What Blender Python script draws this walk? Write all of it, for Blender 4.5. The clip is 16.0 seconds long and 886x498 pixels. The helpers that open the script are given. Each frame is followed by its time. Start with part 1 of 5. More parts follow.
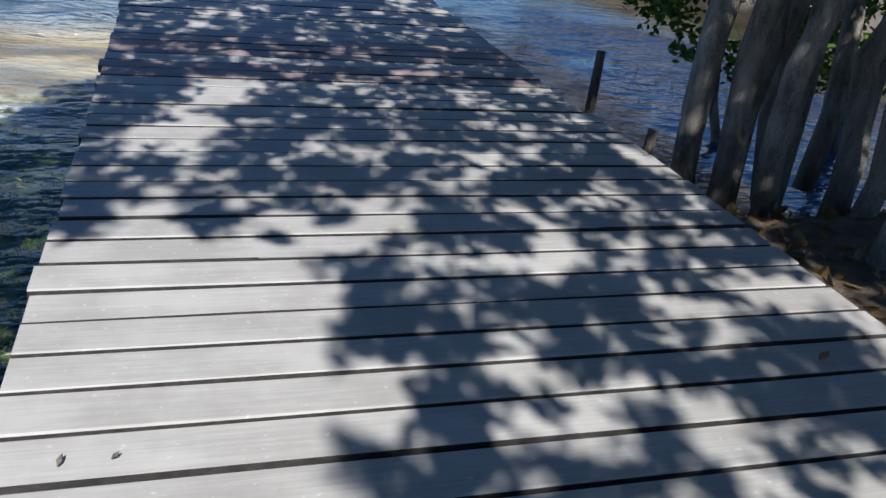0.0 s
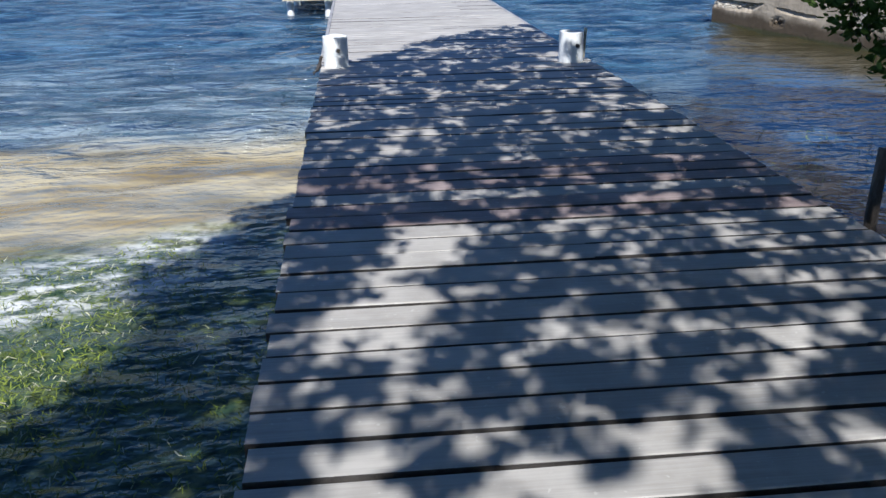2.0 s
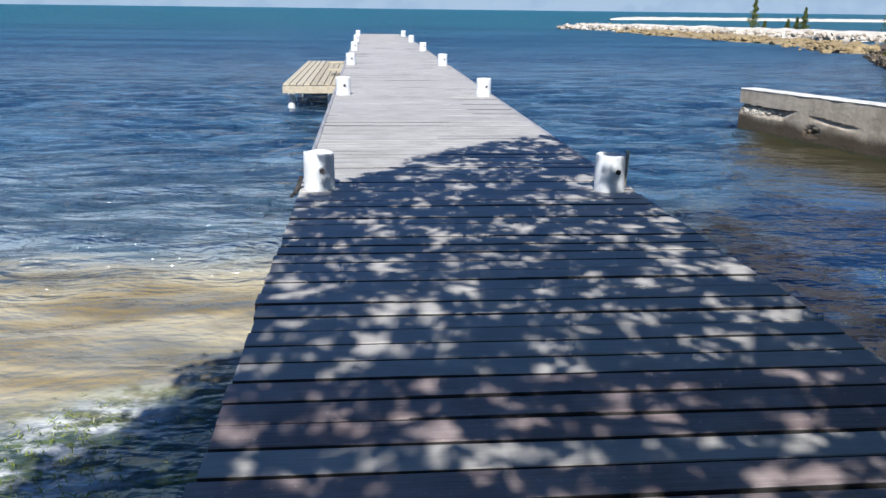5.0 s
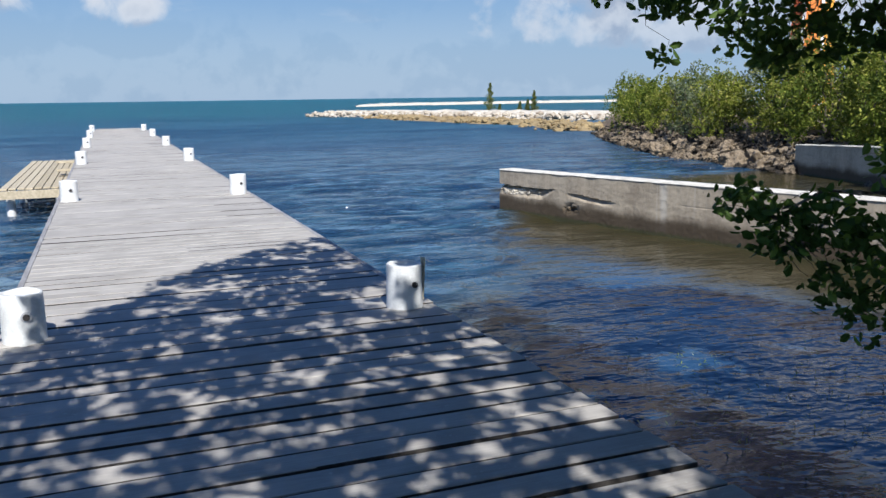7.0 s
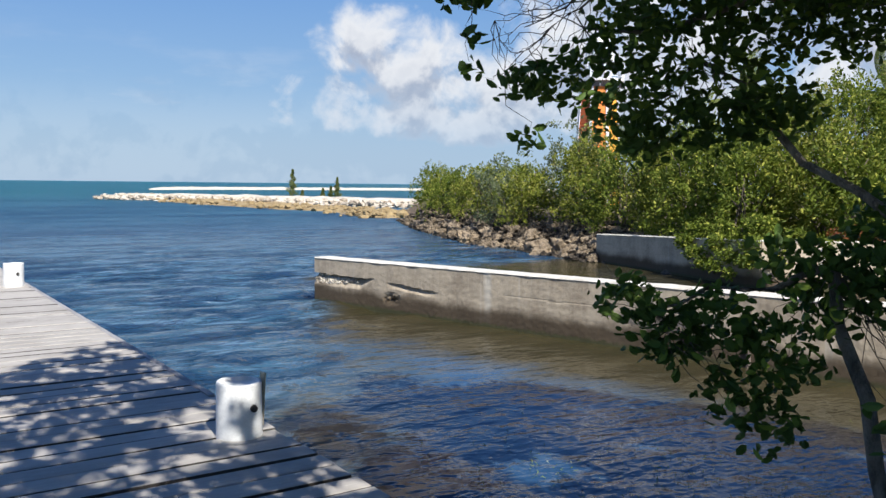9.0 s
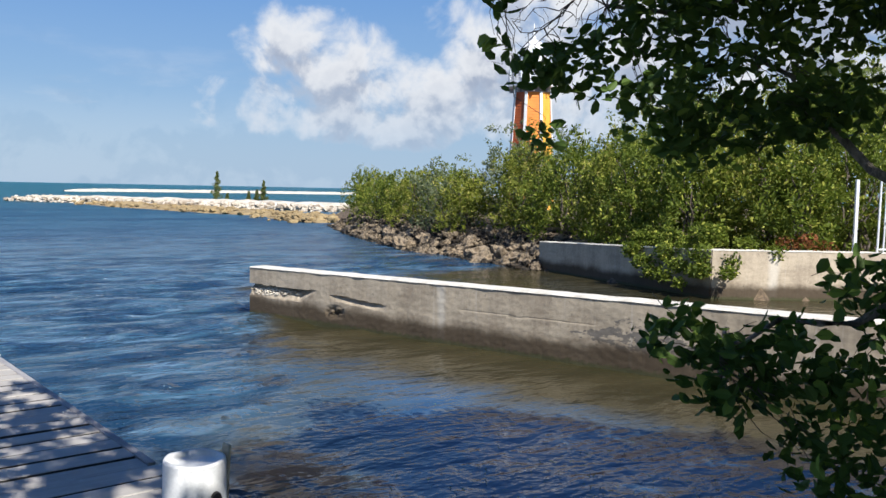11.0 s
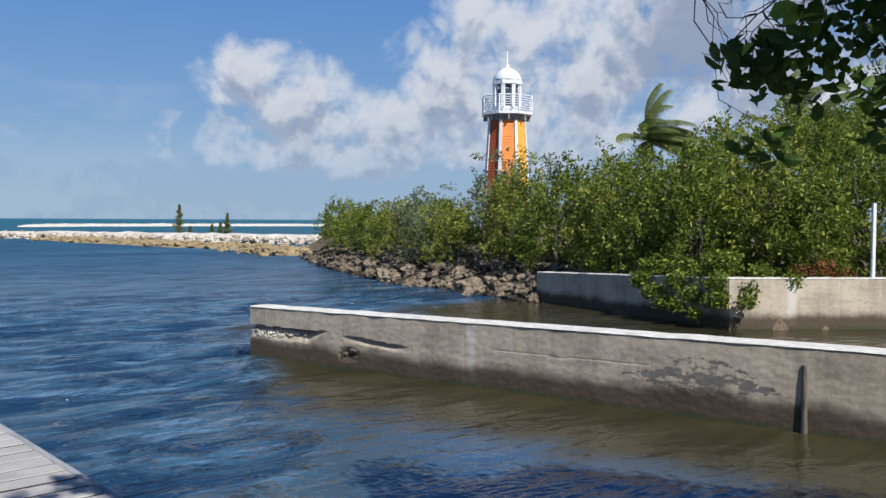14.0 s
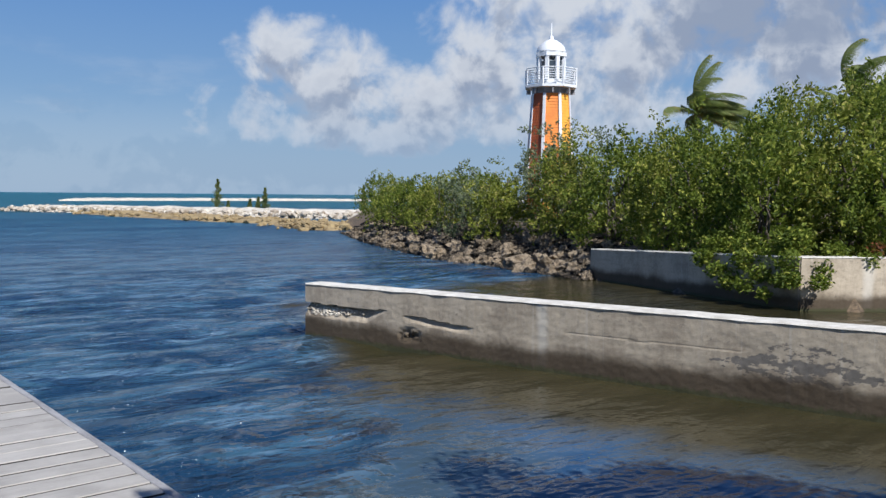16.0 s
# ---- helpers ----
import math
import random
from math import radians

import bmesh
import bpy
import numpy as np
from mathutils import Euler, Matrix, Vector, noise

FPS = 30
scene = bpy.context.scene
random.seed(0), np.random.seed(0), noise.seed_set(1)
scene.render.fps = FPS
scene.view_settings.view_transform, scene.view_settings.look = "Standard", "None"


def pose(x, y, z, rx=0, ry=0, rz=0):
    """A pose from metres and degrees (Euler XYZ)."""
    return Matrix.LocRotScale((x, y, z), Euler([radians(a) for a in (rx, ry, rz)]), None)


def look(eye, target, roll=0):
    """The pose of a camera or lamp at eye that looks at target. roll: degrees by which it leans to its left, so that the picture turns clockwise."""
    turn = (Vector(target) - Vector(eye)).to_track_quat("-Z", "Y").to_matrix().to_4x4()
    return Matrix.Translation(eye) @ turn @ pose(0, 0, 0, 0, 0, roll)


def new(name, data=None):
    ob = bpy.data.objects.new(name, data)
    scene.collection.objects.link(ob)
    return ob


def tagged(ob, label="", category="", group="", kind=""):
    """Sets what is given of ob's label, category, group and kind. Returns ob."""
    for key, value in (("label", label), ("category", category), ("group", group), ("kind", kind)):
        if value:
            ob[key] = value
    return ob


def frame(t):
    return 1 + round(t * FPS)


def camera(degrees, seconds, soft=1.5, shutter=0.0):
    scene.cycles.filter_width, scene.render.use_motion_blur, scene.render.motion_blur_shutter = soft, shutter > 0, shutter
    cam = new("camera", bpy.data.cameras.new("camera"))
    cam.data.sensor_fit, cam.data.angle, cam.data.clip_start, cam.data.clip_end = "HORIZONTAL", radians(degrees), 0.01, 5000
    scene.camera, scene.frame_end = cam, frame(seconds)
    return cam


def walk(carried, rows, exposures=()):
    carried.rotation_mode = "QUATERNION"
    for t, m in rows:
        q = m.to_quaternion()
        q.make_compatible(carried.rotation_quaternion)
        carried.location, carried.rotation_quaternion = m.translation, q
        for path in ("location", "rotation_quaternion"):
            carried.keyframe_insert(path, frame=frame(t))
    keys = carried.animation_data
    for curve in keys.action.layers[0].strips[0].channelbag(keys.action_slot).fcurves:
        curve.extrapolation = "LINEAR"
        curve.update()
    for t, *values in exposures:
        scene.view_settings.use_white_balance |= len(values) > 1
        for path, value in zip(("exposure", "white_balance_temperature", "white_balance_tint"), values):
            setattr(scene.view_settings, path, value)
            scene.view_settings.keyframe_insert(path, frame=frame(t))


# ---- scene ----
cam = camera(55.0, 16.0)
PATH = [
    (0, (-0.894, 1.333, 1.384), (-0.329, 3.05, 0.528), 6.5),
    (0.5, (-1.046, 1.584, 1.416), (-0.514, 3.342, 0.625), 5.6),
    (1, (-1.016, 1.842, 1.388), (-0.711, 3.659, 0.608), 1.4),
    (1.5, (-0.967, 2.174, 1.428), (-0.839, 4.045, 0.733), -1.0),
    (2, (-0.99, 2.484, 1.437), (-0.815, 4.337, 0.705), -0.9),
    (2.5, (-0.926, 2.809, 1.401), (-0.749, 4.644, 0.626), -0.3),
    (3, (-0.918, 3.138, 1.4), (-0.886, 4.965, 0.587), -0.2),
    (3.5, (-0.977, 3.413, 1.412), (-0.908, 5.234, 0.587), 0.5),
    (4, (-0.995, 3.695, 1.398), (-0.922, 5.561, 0.681), 1.0),
    (4.5, (-0.916, 4.081, 1.418), (-0.843, 5.948, 0.703), 1.1),
    (5, (-0.823, 4.369, 1.45), (-0.648, 6.285, 0.907), 0.7),
    (5.2, (-0.771, 4.493, 1.448), (-0.517, 6.42, 0.976), 0.5),
    (7.3, (-0.67, 5.878, 1.439), (0.068, 7.714, 1.147), -1.1),
    (7.5, (-0.671, 5.954, 1.446), (0.073, 7.798, 1.234), -1.4),
    (8, (-0.637, 6.166, 1.427), (0.245, 7.953, 1.254), 0.4),
    (8.5, (-0.57, 6.524, 1.436), (0.555, 8.171, 1.287), 0.6),
    (9, (-0.535, 6.795, 1.402), (0.605, 8.431, 1.25), 0.6),
    (9.2, (-0.488, 6.917, 1.413), (0.658, 8.551, 1.276), 0.6),
    (11.3, (-0.204, 8.175, 1.41), (1.115, 9.674, 1.296), 2.2),
    (11.5, (-0.263, 8.281, 1.419), (1.065, 9.777, 1.41), 2.3),
    (12, (-0.327, 8.567, 1.438), (1.03, 10.035, 1.478), 0.5),
    (12.5, (-0.255, 8.92, 1.39), (1.08, 10.41, 1.397), 0.1),
    (13, (-0.257, 9.143, 1.398), (1.045, 10.661, 1.386), 0.4),
    (13.5, (-0.326, 9.44, 1.417), (1.006, 10.932, 1.377), 0.2),
    (14, (-0.267, 9.693, 1.4), (1.084, 11.167, 1.332), 0.3),
    (14.5, (-0.149, 9.928, 1.413), (1.107, 11.482, 1.325), 0.6),
    (15, (-0.144, 10.16, 1.394), (1.109, 11.715, 1.298), 1.5),
    (15.5, (-0.202, 10.422, 1.397), (1.078, 11.954, 1.288), 0.7),
    (16, (-0.154, 10.643, 1.376), (1.136, 12.166, 1.25), 0.5),
]
walk(cam, [(t, look(eye, target, roll)) for t, eye, target, roll in PATH], [(0.0, 0.53, 5780, 10), (5.2, 0.5, 5850, 10), (8.0, 0.42, 6150, 10), (9.2, 0.64, 6300, 10), (11.5, 0.54, 6250, 10), (13.0, 0.33, 5950, 10), (16.0, 0.25, 5950, 10)])

# ---- light ----
SUN_BEARING, SUN_HEIGHT = 188.0, 46.0
SUN_WAY = Vector((math.sin(radians(SUN_BEARING)) * math.cos(radians(SUN_HEIGHT)),
                  math.cos(radians(SUN_BEARING)) * math.cos(radians(SUN_HEIGHT)), math.sin(radians(SUN_HEIGHT))))
sun_data = bpy.data.lights.new("sun", "SUN")
sun_data.energy, sun_data.angle, sun_data.color = 5.0, radians(0.53), (1.0, 0.95, 0.87)
sun = new("sun", sun_data)
sun.matrix_world = look(SUN_WAY * 60, (0, 0, 0))


class Nodes:
    """A short way to write node trees."""

    def __init__(self, tree):
        self.tree = tree
        tree.nodes.clear()

    def add(self, kind, inputs=(), **settings):
        node = self.tree.nodes.new(kind)
        for key, value in settings.items():
            setattr(node, key, value)
        for key, value in dict(inputs).items():
            self.put(node.inputs[key], value)
        return node

    def put(self, socket, value):
        if isinstance(value, bpy.types.NodeSocket):
            self.tree.links.new(value, socket)
        elif isinstance(value, bpy.types.Node):
            self.tree.links.new(value.outputs[0], socket)
        else:
            socket.default_value = value

    def math(self, operation, a, b=0.0, c=0.0, clamp=False):
        return self.add("ShaderNodeMath", {0: a, 1: b, 2: c}, operation=operation, use_clamp=clamp).outputs[0]

    def ramp(self, value, low, high, to_low=0.0, to_high=1.0):
        return self.add("ShaderNodeMapRange", {0: value, 1: low, 2: high, 3: to_low, 4: to_high}, interpolation_type="SMOOTHSTEP").outputs[0]

    def mix(self, factor, a, b):
        node = self.add("ShaderNodeMix", data_type="RGBA")
        for socket, value in ((node.inputs[0], factor), (node.inputs[6], a), (node.inputs[7], b)):
            if isinstance(value, tuple) and len(value) == 3:
                value = (*value, 1.0)
            self.put(socket, value)
        return node.outputs[2]

    def noise(self, vector, scale, detail=4.0, rough=0.55, distortion=0.0):
        return self.add("ShaderNodeTexNoise", {"Vector": vector, "Scale": scale, "Detail": detail, "Roughness": rough, "Distortion": distortion}).outputs[0]

    def stretched(self, vector, scale):
        return self.add("ShaderNodeMapping", {"Vector": vector, "Scale": scale}).outputs[0]


# ---- sky with fair-weather clouds ----
world = bpy.data.worlds.new("sky")
scene.world = world
world.use_nodes = True
n = Nodes(world.node_tree)
sky = n.add("ShaderNodeTexSky", sky_type="NISHITA", sun_disc=False, sun_elevation=radians(SUN_HEIGHT),
            sun_rotation=radians(SUN_BEARING), air_density=1.0, dust_density=0.6, ozone_density=2.0)
way = n.add("ShaderNodeTexCoord").outputs["Generated"]
axis = n.add("ShaderNodeSeparateXYZ", {0: way})
bearing = n.math("MULTIPLY", n.math("ARCTAN2", axis.outputs[0], axis.outputs[1]), 57.2958)
height = n.math("MULTIPLY", n.math("ARCSINE", axis.outputs[2]), 57.2958)
# cumulus heaps: bearing and height of the middle, half width, half height, in degrees
HEAPS = [(29.6, 9.0, 3.2, 2.3), (33.4, 8.1, 4.2, 2.4), (37.4, 7.3, 3.0, 1.7), (42.8, 8.6, 3.6, 3.8), (39.5, 5.8, 4.5, 2.2), (45.0, 6.5, 5.0, 3.2), (46.5, 13.0, 4.2, 6.5), (51.0, 11.0, 6.0, 7.0), (57.0, 13.5, 7.0, 7.0),
         (63.0, 9.0, 8.0, 5.0), (70.0, 14.0, 9.0, 6.0), (36.5, 4.4, 11.0, 1.7), (36.5, 6.2, 9.5, 2.0), (49.0, 5.0, 8.0, 2.6), (1.8, 5.7, 2.6, 1.1), (-6.5, 6.8, 3.8, 1.9),
         (-16.0, 9.5, 4.0, 1.6), (86.0, 12.0, 12.0, 6.0), (-45.0, 9.0, 10.0, 4.0), (120.0, 14.0, 14.0, 7.0), (-90.0, 12.0, 16.0, 5.0)]


def cloud_body(lift):
    """How thick the cloud is in each direction, looked up a little higher by lift degrees."""
    high = n.math("ADD", height, lift)
    up = n.add("ShaderNodeVectorMath", {0: way, 1: (0.0, 0.0, radians(lift))}, operation="ADD").outputs[0]
    heap = None
    for b, h, wide, tall in HEAPS:
        u = n.math("DIVIDE", n.math("SUBTRACT", bearing, b), wide)
        v = n.math("DIVIDE", n.math("SUBTRACT", high, h), tall)
        r = n.math("SUBTRACT", 1.0, n.math("ADD", n.math("MULTIPLY", u, u), n.math("MULTIPLY", v, v)))
        heap = r if heap is None else n.math("MAXIMUM", heap, r)
    out = n.math("MAXIMUM", heap, -1.5)
    out = n.math("ADD", out, n.math("MULTIPLY", n.math("SUBTRACT", n.noise(up, 17.0, 9.0, 0.6, 0.3), 0.5), 4.2))
    for scale, share in ((24.0, 0.85), (55.0, 0.45), (120.0, 0.22)):
        cell = n.add("ShaderNodeTexVoronoi", {"Vector": up, "Scale": scale, "Smoothness": 0.35}, feature="SMOOTH_F1").outputs["Distance"]
        out = n.math("ADD", out, n.math("MULTIPLY", n.math("SUBTRACT", 0.42, cell), share))
    return out


body = cloud_body(0.0)
above = cloud_body(1.5)
wisps = n.noise(n.stretched(way, (1.0, 1.0, 4.5)), 5.0, 6.0, 0.6)
cover = n.ramp(body, -0.6, 1.0)
haze = n.math("MULTIPLY", n.ramp(wisps, 0.5, 0.75), n.ramp(height, 12.0, 2.0, 0.0, 0.4))
low = n.ramp(height, 7.0, 0.0, 0.0, 0.5)
cover = n.math("MAXIMUM", cover, n.math("MAXIMUM", haze, low))
crown_light = n.ramp(n.math("SUBTRACT", body, above), -0.75, 0.75)
thick = n.ramp(body, 1.5, 0.2)
veil = n.math("MULTIPLY", n.ramp(bearing, 52.0, 58.0), n.ramp(n.math("ADD", height, n.math("MULTIPLY", wisps, 3.0)), 9.6, 11.0))
lit = n.math("ADD", n.math("MULTIPLY", crown_light, 0.75), n.math("MULTIPLY", thick, 0.45))
lit = n.math("ADD", lit, n.math("MULTIPLY", n.math("MULTIPLY", n.ramp(height, 10.5, 13.5), n.ramp(bearing, 56.0, 52.0)), 0.35))
lit = n.math("SUBTRACT", lit, n.math("MULTIPLY", veil, 0.5))
cloud = n.mix(n.ramp(lit, 0.15, 1.0), (4.1, 4.7, 5.9), (8.8, 8.9, 9.1))
blue = n.mix(n.ramp(height, -1.0, 20.0), (3.6, 5.6, 7.8), (1.15, 3.2, 7.6))
blue = n.mix(n.ramp(height, 18.0, 42.0), blue, (0.30, 1.0, 3.5))
deep = n.mix(0.8, sky.outputs[0], blue)
shade = n.mix(cover, deep, n.mix(n.ramp(height, 8.0, 1.0, 0.0, 0.65), cloud, (4.6, 6.1, 7.8)))
n.add("ShaderNodeOutputWorld", {0: n.add("ShaderNodeBackground", {0: shade, 1: 0.062})})


# ---- materials ----
def material(name):
    m = bpy.data.materials.new(name)
    m.use_nodes = True
    return m, Nodes(m.node_tree)


def finish(n, colour, rough=0.7, bump=None, strength=0.3, distance=0.02, **more):
    inputs = {"Base Color": colour if not isinstance(colour, tuple) else (*colour, 1.0), "Roughness": rough}
    inputs.update({key.replace("_", " "): value for key, value in more.items()})
    if bump is not None:
        inputs["Normal"] = n.add("ShaderNodeBump", {"Height": bump, "Strength": strength, "Distance": distance})
    shader = n.add("ShaderNodeBsdfPrincipled", inputs)
    n.add("ShaderNodeOutputMaterial", {0: shader.outputs[0]})
    return shader


def place(n):
    return n.add("ShaderNodeNewGeometry").outputs["Position"]


def simple(name, dark, light, scale=6.0, rough=0.75, strength=0.3, distance=0.02, stretch=(1, 1, 1), per_piece=0.0, **more):
    """A rough surface whose colour goes between two tones at two scales."""
    m, n = material(name)
    at = n.stretched(place(n), stretch)
    coarse, fine = n.noise(at, scale, 5.0, 0.6), n.noise(at, scale * 9, 4.0, 0.65)
    f = n.ramp(n.math("ADD", n.math("MULTIPLY", coarse, 0.65), n.math("MULTIPLY", fine, 0.35)), 0.33, 0.67)
    if per_piece:
        f = n.math("ADD", f, n.math("MULTIPLY", n.math("SUBTRACT", n.add("ShaderNodeObjectInfo").outputs["Random"], 0.5), per_piece), clamp=True)
    finish(n, n.mix(f, dark, light), rough, n.math("ADD", coarse, n.math("MULTIPLY", fine, 0.6)), strength, distance, **more)
    return m


def board_material(name, dark, light):
    """Weathered planking: long grain, blotches, a tone for each board."""
    m, n = material(name)
    at = place(n)
    pick = n.add("ShaderNodeObjectInfo").outputs["Random"]
    moved = n.add("ShaderNodeVectorMath", {0: at, 1: n.add("ShaderNodeCombineXYZ", {0: n.math("MULTIPLY", pick, 40.0)}).outputs[0]}, operation="ADD").outputs[0]
    grain = n.noise(n.stretched(moved, (3.0, 90.0, 90.0)), 1.0, 6.0, 0.65)
    fibre = n.noise(n.stretched(moved, (14.0, 420.0, 200.0)), 1.0, 3.0, 0.6)
    blotch = n.noise(moved, 3.2, 5.0, 0.6)
    spots = n.ramp(n.noise(moved, 38.0, 2.0, 0.5), 0.66, 0.74)
    f = n.math("ADD", n.math("MULTIPLY", grain, 0.4), n.math("MULTIPLY", blotch, 0.6))
    f = n.math("ADD", n.ramp(f, 0.36, 0.64), n.math("MULTIPLY", n.math("SUBTRACT", pick, 0.5), 0.36), clamp=True)
    colour = n.mix(f, dark, light)
    colour = n.mix(n.math("MULTIPLY", spots, 0.35), colour, (0.62, 0.60, 0.55))
    finish(n, colour, 0.72, n.math("ADD", grain, n.math("MULTIPLY", fibre, 0.7)), 0.18, 0.003)
    return m


BOARD = board_material("weathered_board", (0.325, 0.30, 0.268), (0.44, 0.41, 0.37))
# near-black tone that paints the shade in the gaps between boards
BOARD_EDGE = simple("gap_shade_board_edge", (0.02, 0.017, 0.015), (0.055, 0.048, 0.042), 20.0, 0.9)
BOARD_RED = board_material("reddish_board", (0.19, 0.14, 0.13), (0.33, 0.265, 0.245))
TIMBER = simple("rim_timber", (0.20, 0.19, 0.19), (0.38, 0.37, 0.37), 5.0, 0.8, stretch=(4, 0.6, 4))
OLD_WOOD = simple("old_wood", (0.05, 0.04, 0.032), (0.17, 0.14, 0.115), 7.0, 0.85, 0.6, stretch=(3, 3, 0.7))
PALE_WOOD = simple("pale_wood", (0.36, 0.30, 0.20), (0.58, 0.50, 0.36), 6.0, 0.75, stretch=(4, 0.8, 4), per_piece=0.5)
POST = simple("painted_post", (0.60, 0.60, 0.58), (0.80, 0.80, 0.78), 9.0, 0.55, 0.15, 0.01)
RUST = simple("dark_iron", (0.015, 0.013, 0.012), (0.05, 0.04, 0.035), 30.0, 0.6)
BARK = simple("bark", (0.10, 0.085, 0.065), (0.36, 0.31, 0.25), 8.0, 0.9, 0.8, 0.03, stretch=(1.6, 1.6, 0.45))
TWIG = simple("twig", (0.07, 0.055, 0.04), (0.16, 0.13, 0.10), 12.0, 0.9)
ROCK = simple("shore_rock", (0.022, 0.016, 0.010), (0.33, 0.255, 0.17), 8.0, 0.9, 0.9, 0.08, per_piece=1.1)
REEF = simple("algae_rock", (0.17, 0.12, 0.06), (0.40, 0.30, 0.15), 1.2, 0.9, 0.6, 0.1)
SAND = simple("coral_sand", (0.42, 0.36, 0.28), (0.74, 0.68, 0.58), 0.9, 0.95, 0.4, 0.1)
SOIL = simple("leaf_litter_soil", (0.045, 0.032, 0.022), (0.20, 0.145, 0.09), 7.0, 0.95, 0.7, 0.03)
RUBBLE = simple("coral_rubble", (0.26, 0.20, 0.14), (0.66, 0.60, 0.50), 0.7, 0.95, 0.5, 0.08)
WHITE = simple("white_paint", (0.72, 0.73, 0.74), (0.82, 0.83, 0.84), 2.0, 0.5, 0.1)
ORANGE = simple("orange_siding", (0.72, 0.21, 0.025), (0.86, 0.29, 0.035), 1.5, 0.6, 0.15)
# darker copy of the orange siding, with the shade painted in
SHADED_ORANGE = simple("shaded_orange_siding", (0.42, 0.085, 0.02), (0.52, 0.12, 0.03), 1.5, 0.6, 0.15)
YELLOW = simple("amber_siding", (0.80, 0.36, 0.04), (0.90, 0.44, 0.06), 1.5, 0.6, 0.15)
GREY = simple("grey_paint", (0.20, 0.20, 0.21), (0.32, 0.32, 0.33), 3.0, 0.6, 0.1)


def leaf_material(name, dark, light, tip=None, through_light=0.35):
    m, n = material(name)
    pick = n.add("ShaderNodeNewGeometry").outputs["Random Per Island"]
    clump = n.noise(place(n), 1.1, 3.0)
    f = n.math("ADD", n.math("MULTIPLY", pick, 0.65), n.math("MULTIPLY", n.ramp(clump, 0.35, 0.65), 0.35))
    colour = n.mix(f, dark, light)
    if tip:
        colour = n.mix(n.ramp(pick, 0.86, 0.9), colour, tip)
    shader = n.add("ShaderNodeBsdfPrincipled", {"Base Color": colour, "Roughness": 0.55, "Specular IOR Level": 0.18})
    thin = n.add("ShaderNodeBsdfTranslucent", {"Color": n.mix(0.5, colour, (0.16, 0.24, 0.02))})
    n.add("ShaderNodeOutputMaterial", {0: n.add("ShaderNodeMixShader", {0: through_light, 1: shader.outputs[0], 2: thin.outputs[0]}).outputs[0]})
    return m


LEAF_DARK = leaf_material("broad_leaf", (0.034, 0.072, 0.016), (0.12, 0.19, 0.04), (0.24, 0.33, 0.05), 0.32)
LEAF_BUSH = leaf_material("mangrove_leaf", (0.042, 0.070, 0.011), (0.225, 0.275, 0.038), (0.40, 0.41, 0.075))
LEAF_OLIVE = leaf_material("olive_leaf", (0.085, 0.115, 0.018), (0.34, 0.36, 0.055), (0.44, 0.40, 0.11))
LEAF_GREY = leaf_material("grey_green_leaf", (0.09, 0.12, 0.06), (0.24, 0.27, 0.16), (0.32, 0.33, 0.2))
LEAF_RED = leaf_material("dry_red_leaf", (0.12, 0.03, 0.012), (0.32, 0.12, 0.05))
LEAF_PALM = leaf_material("palm_leaf", (0.07, 0.10, 0.03), (0.22, 0.25, 0.08), (0.30, 0.24, 0.08))
LEAF_PINE = leaf_material("needle_leaf", (0.08, 0.11, 0.035), (0.20, 0.22, 0.075))
LEAF_LITTER = leaf_material("fallen_leaf", (0.10, 0.055, 0.02), (0.34, 0.22, 0.10), None, 0.1)
WEED = leaf_material("sea_grass", (0.035, 0.065, 0.010), (0.30, 0.35, 0.050), (0.48, 0.47, 0.32), 0.15)


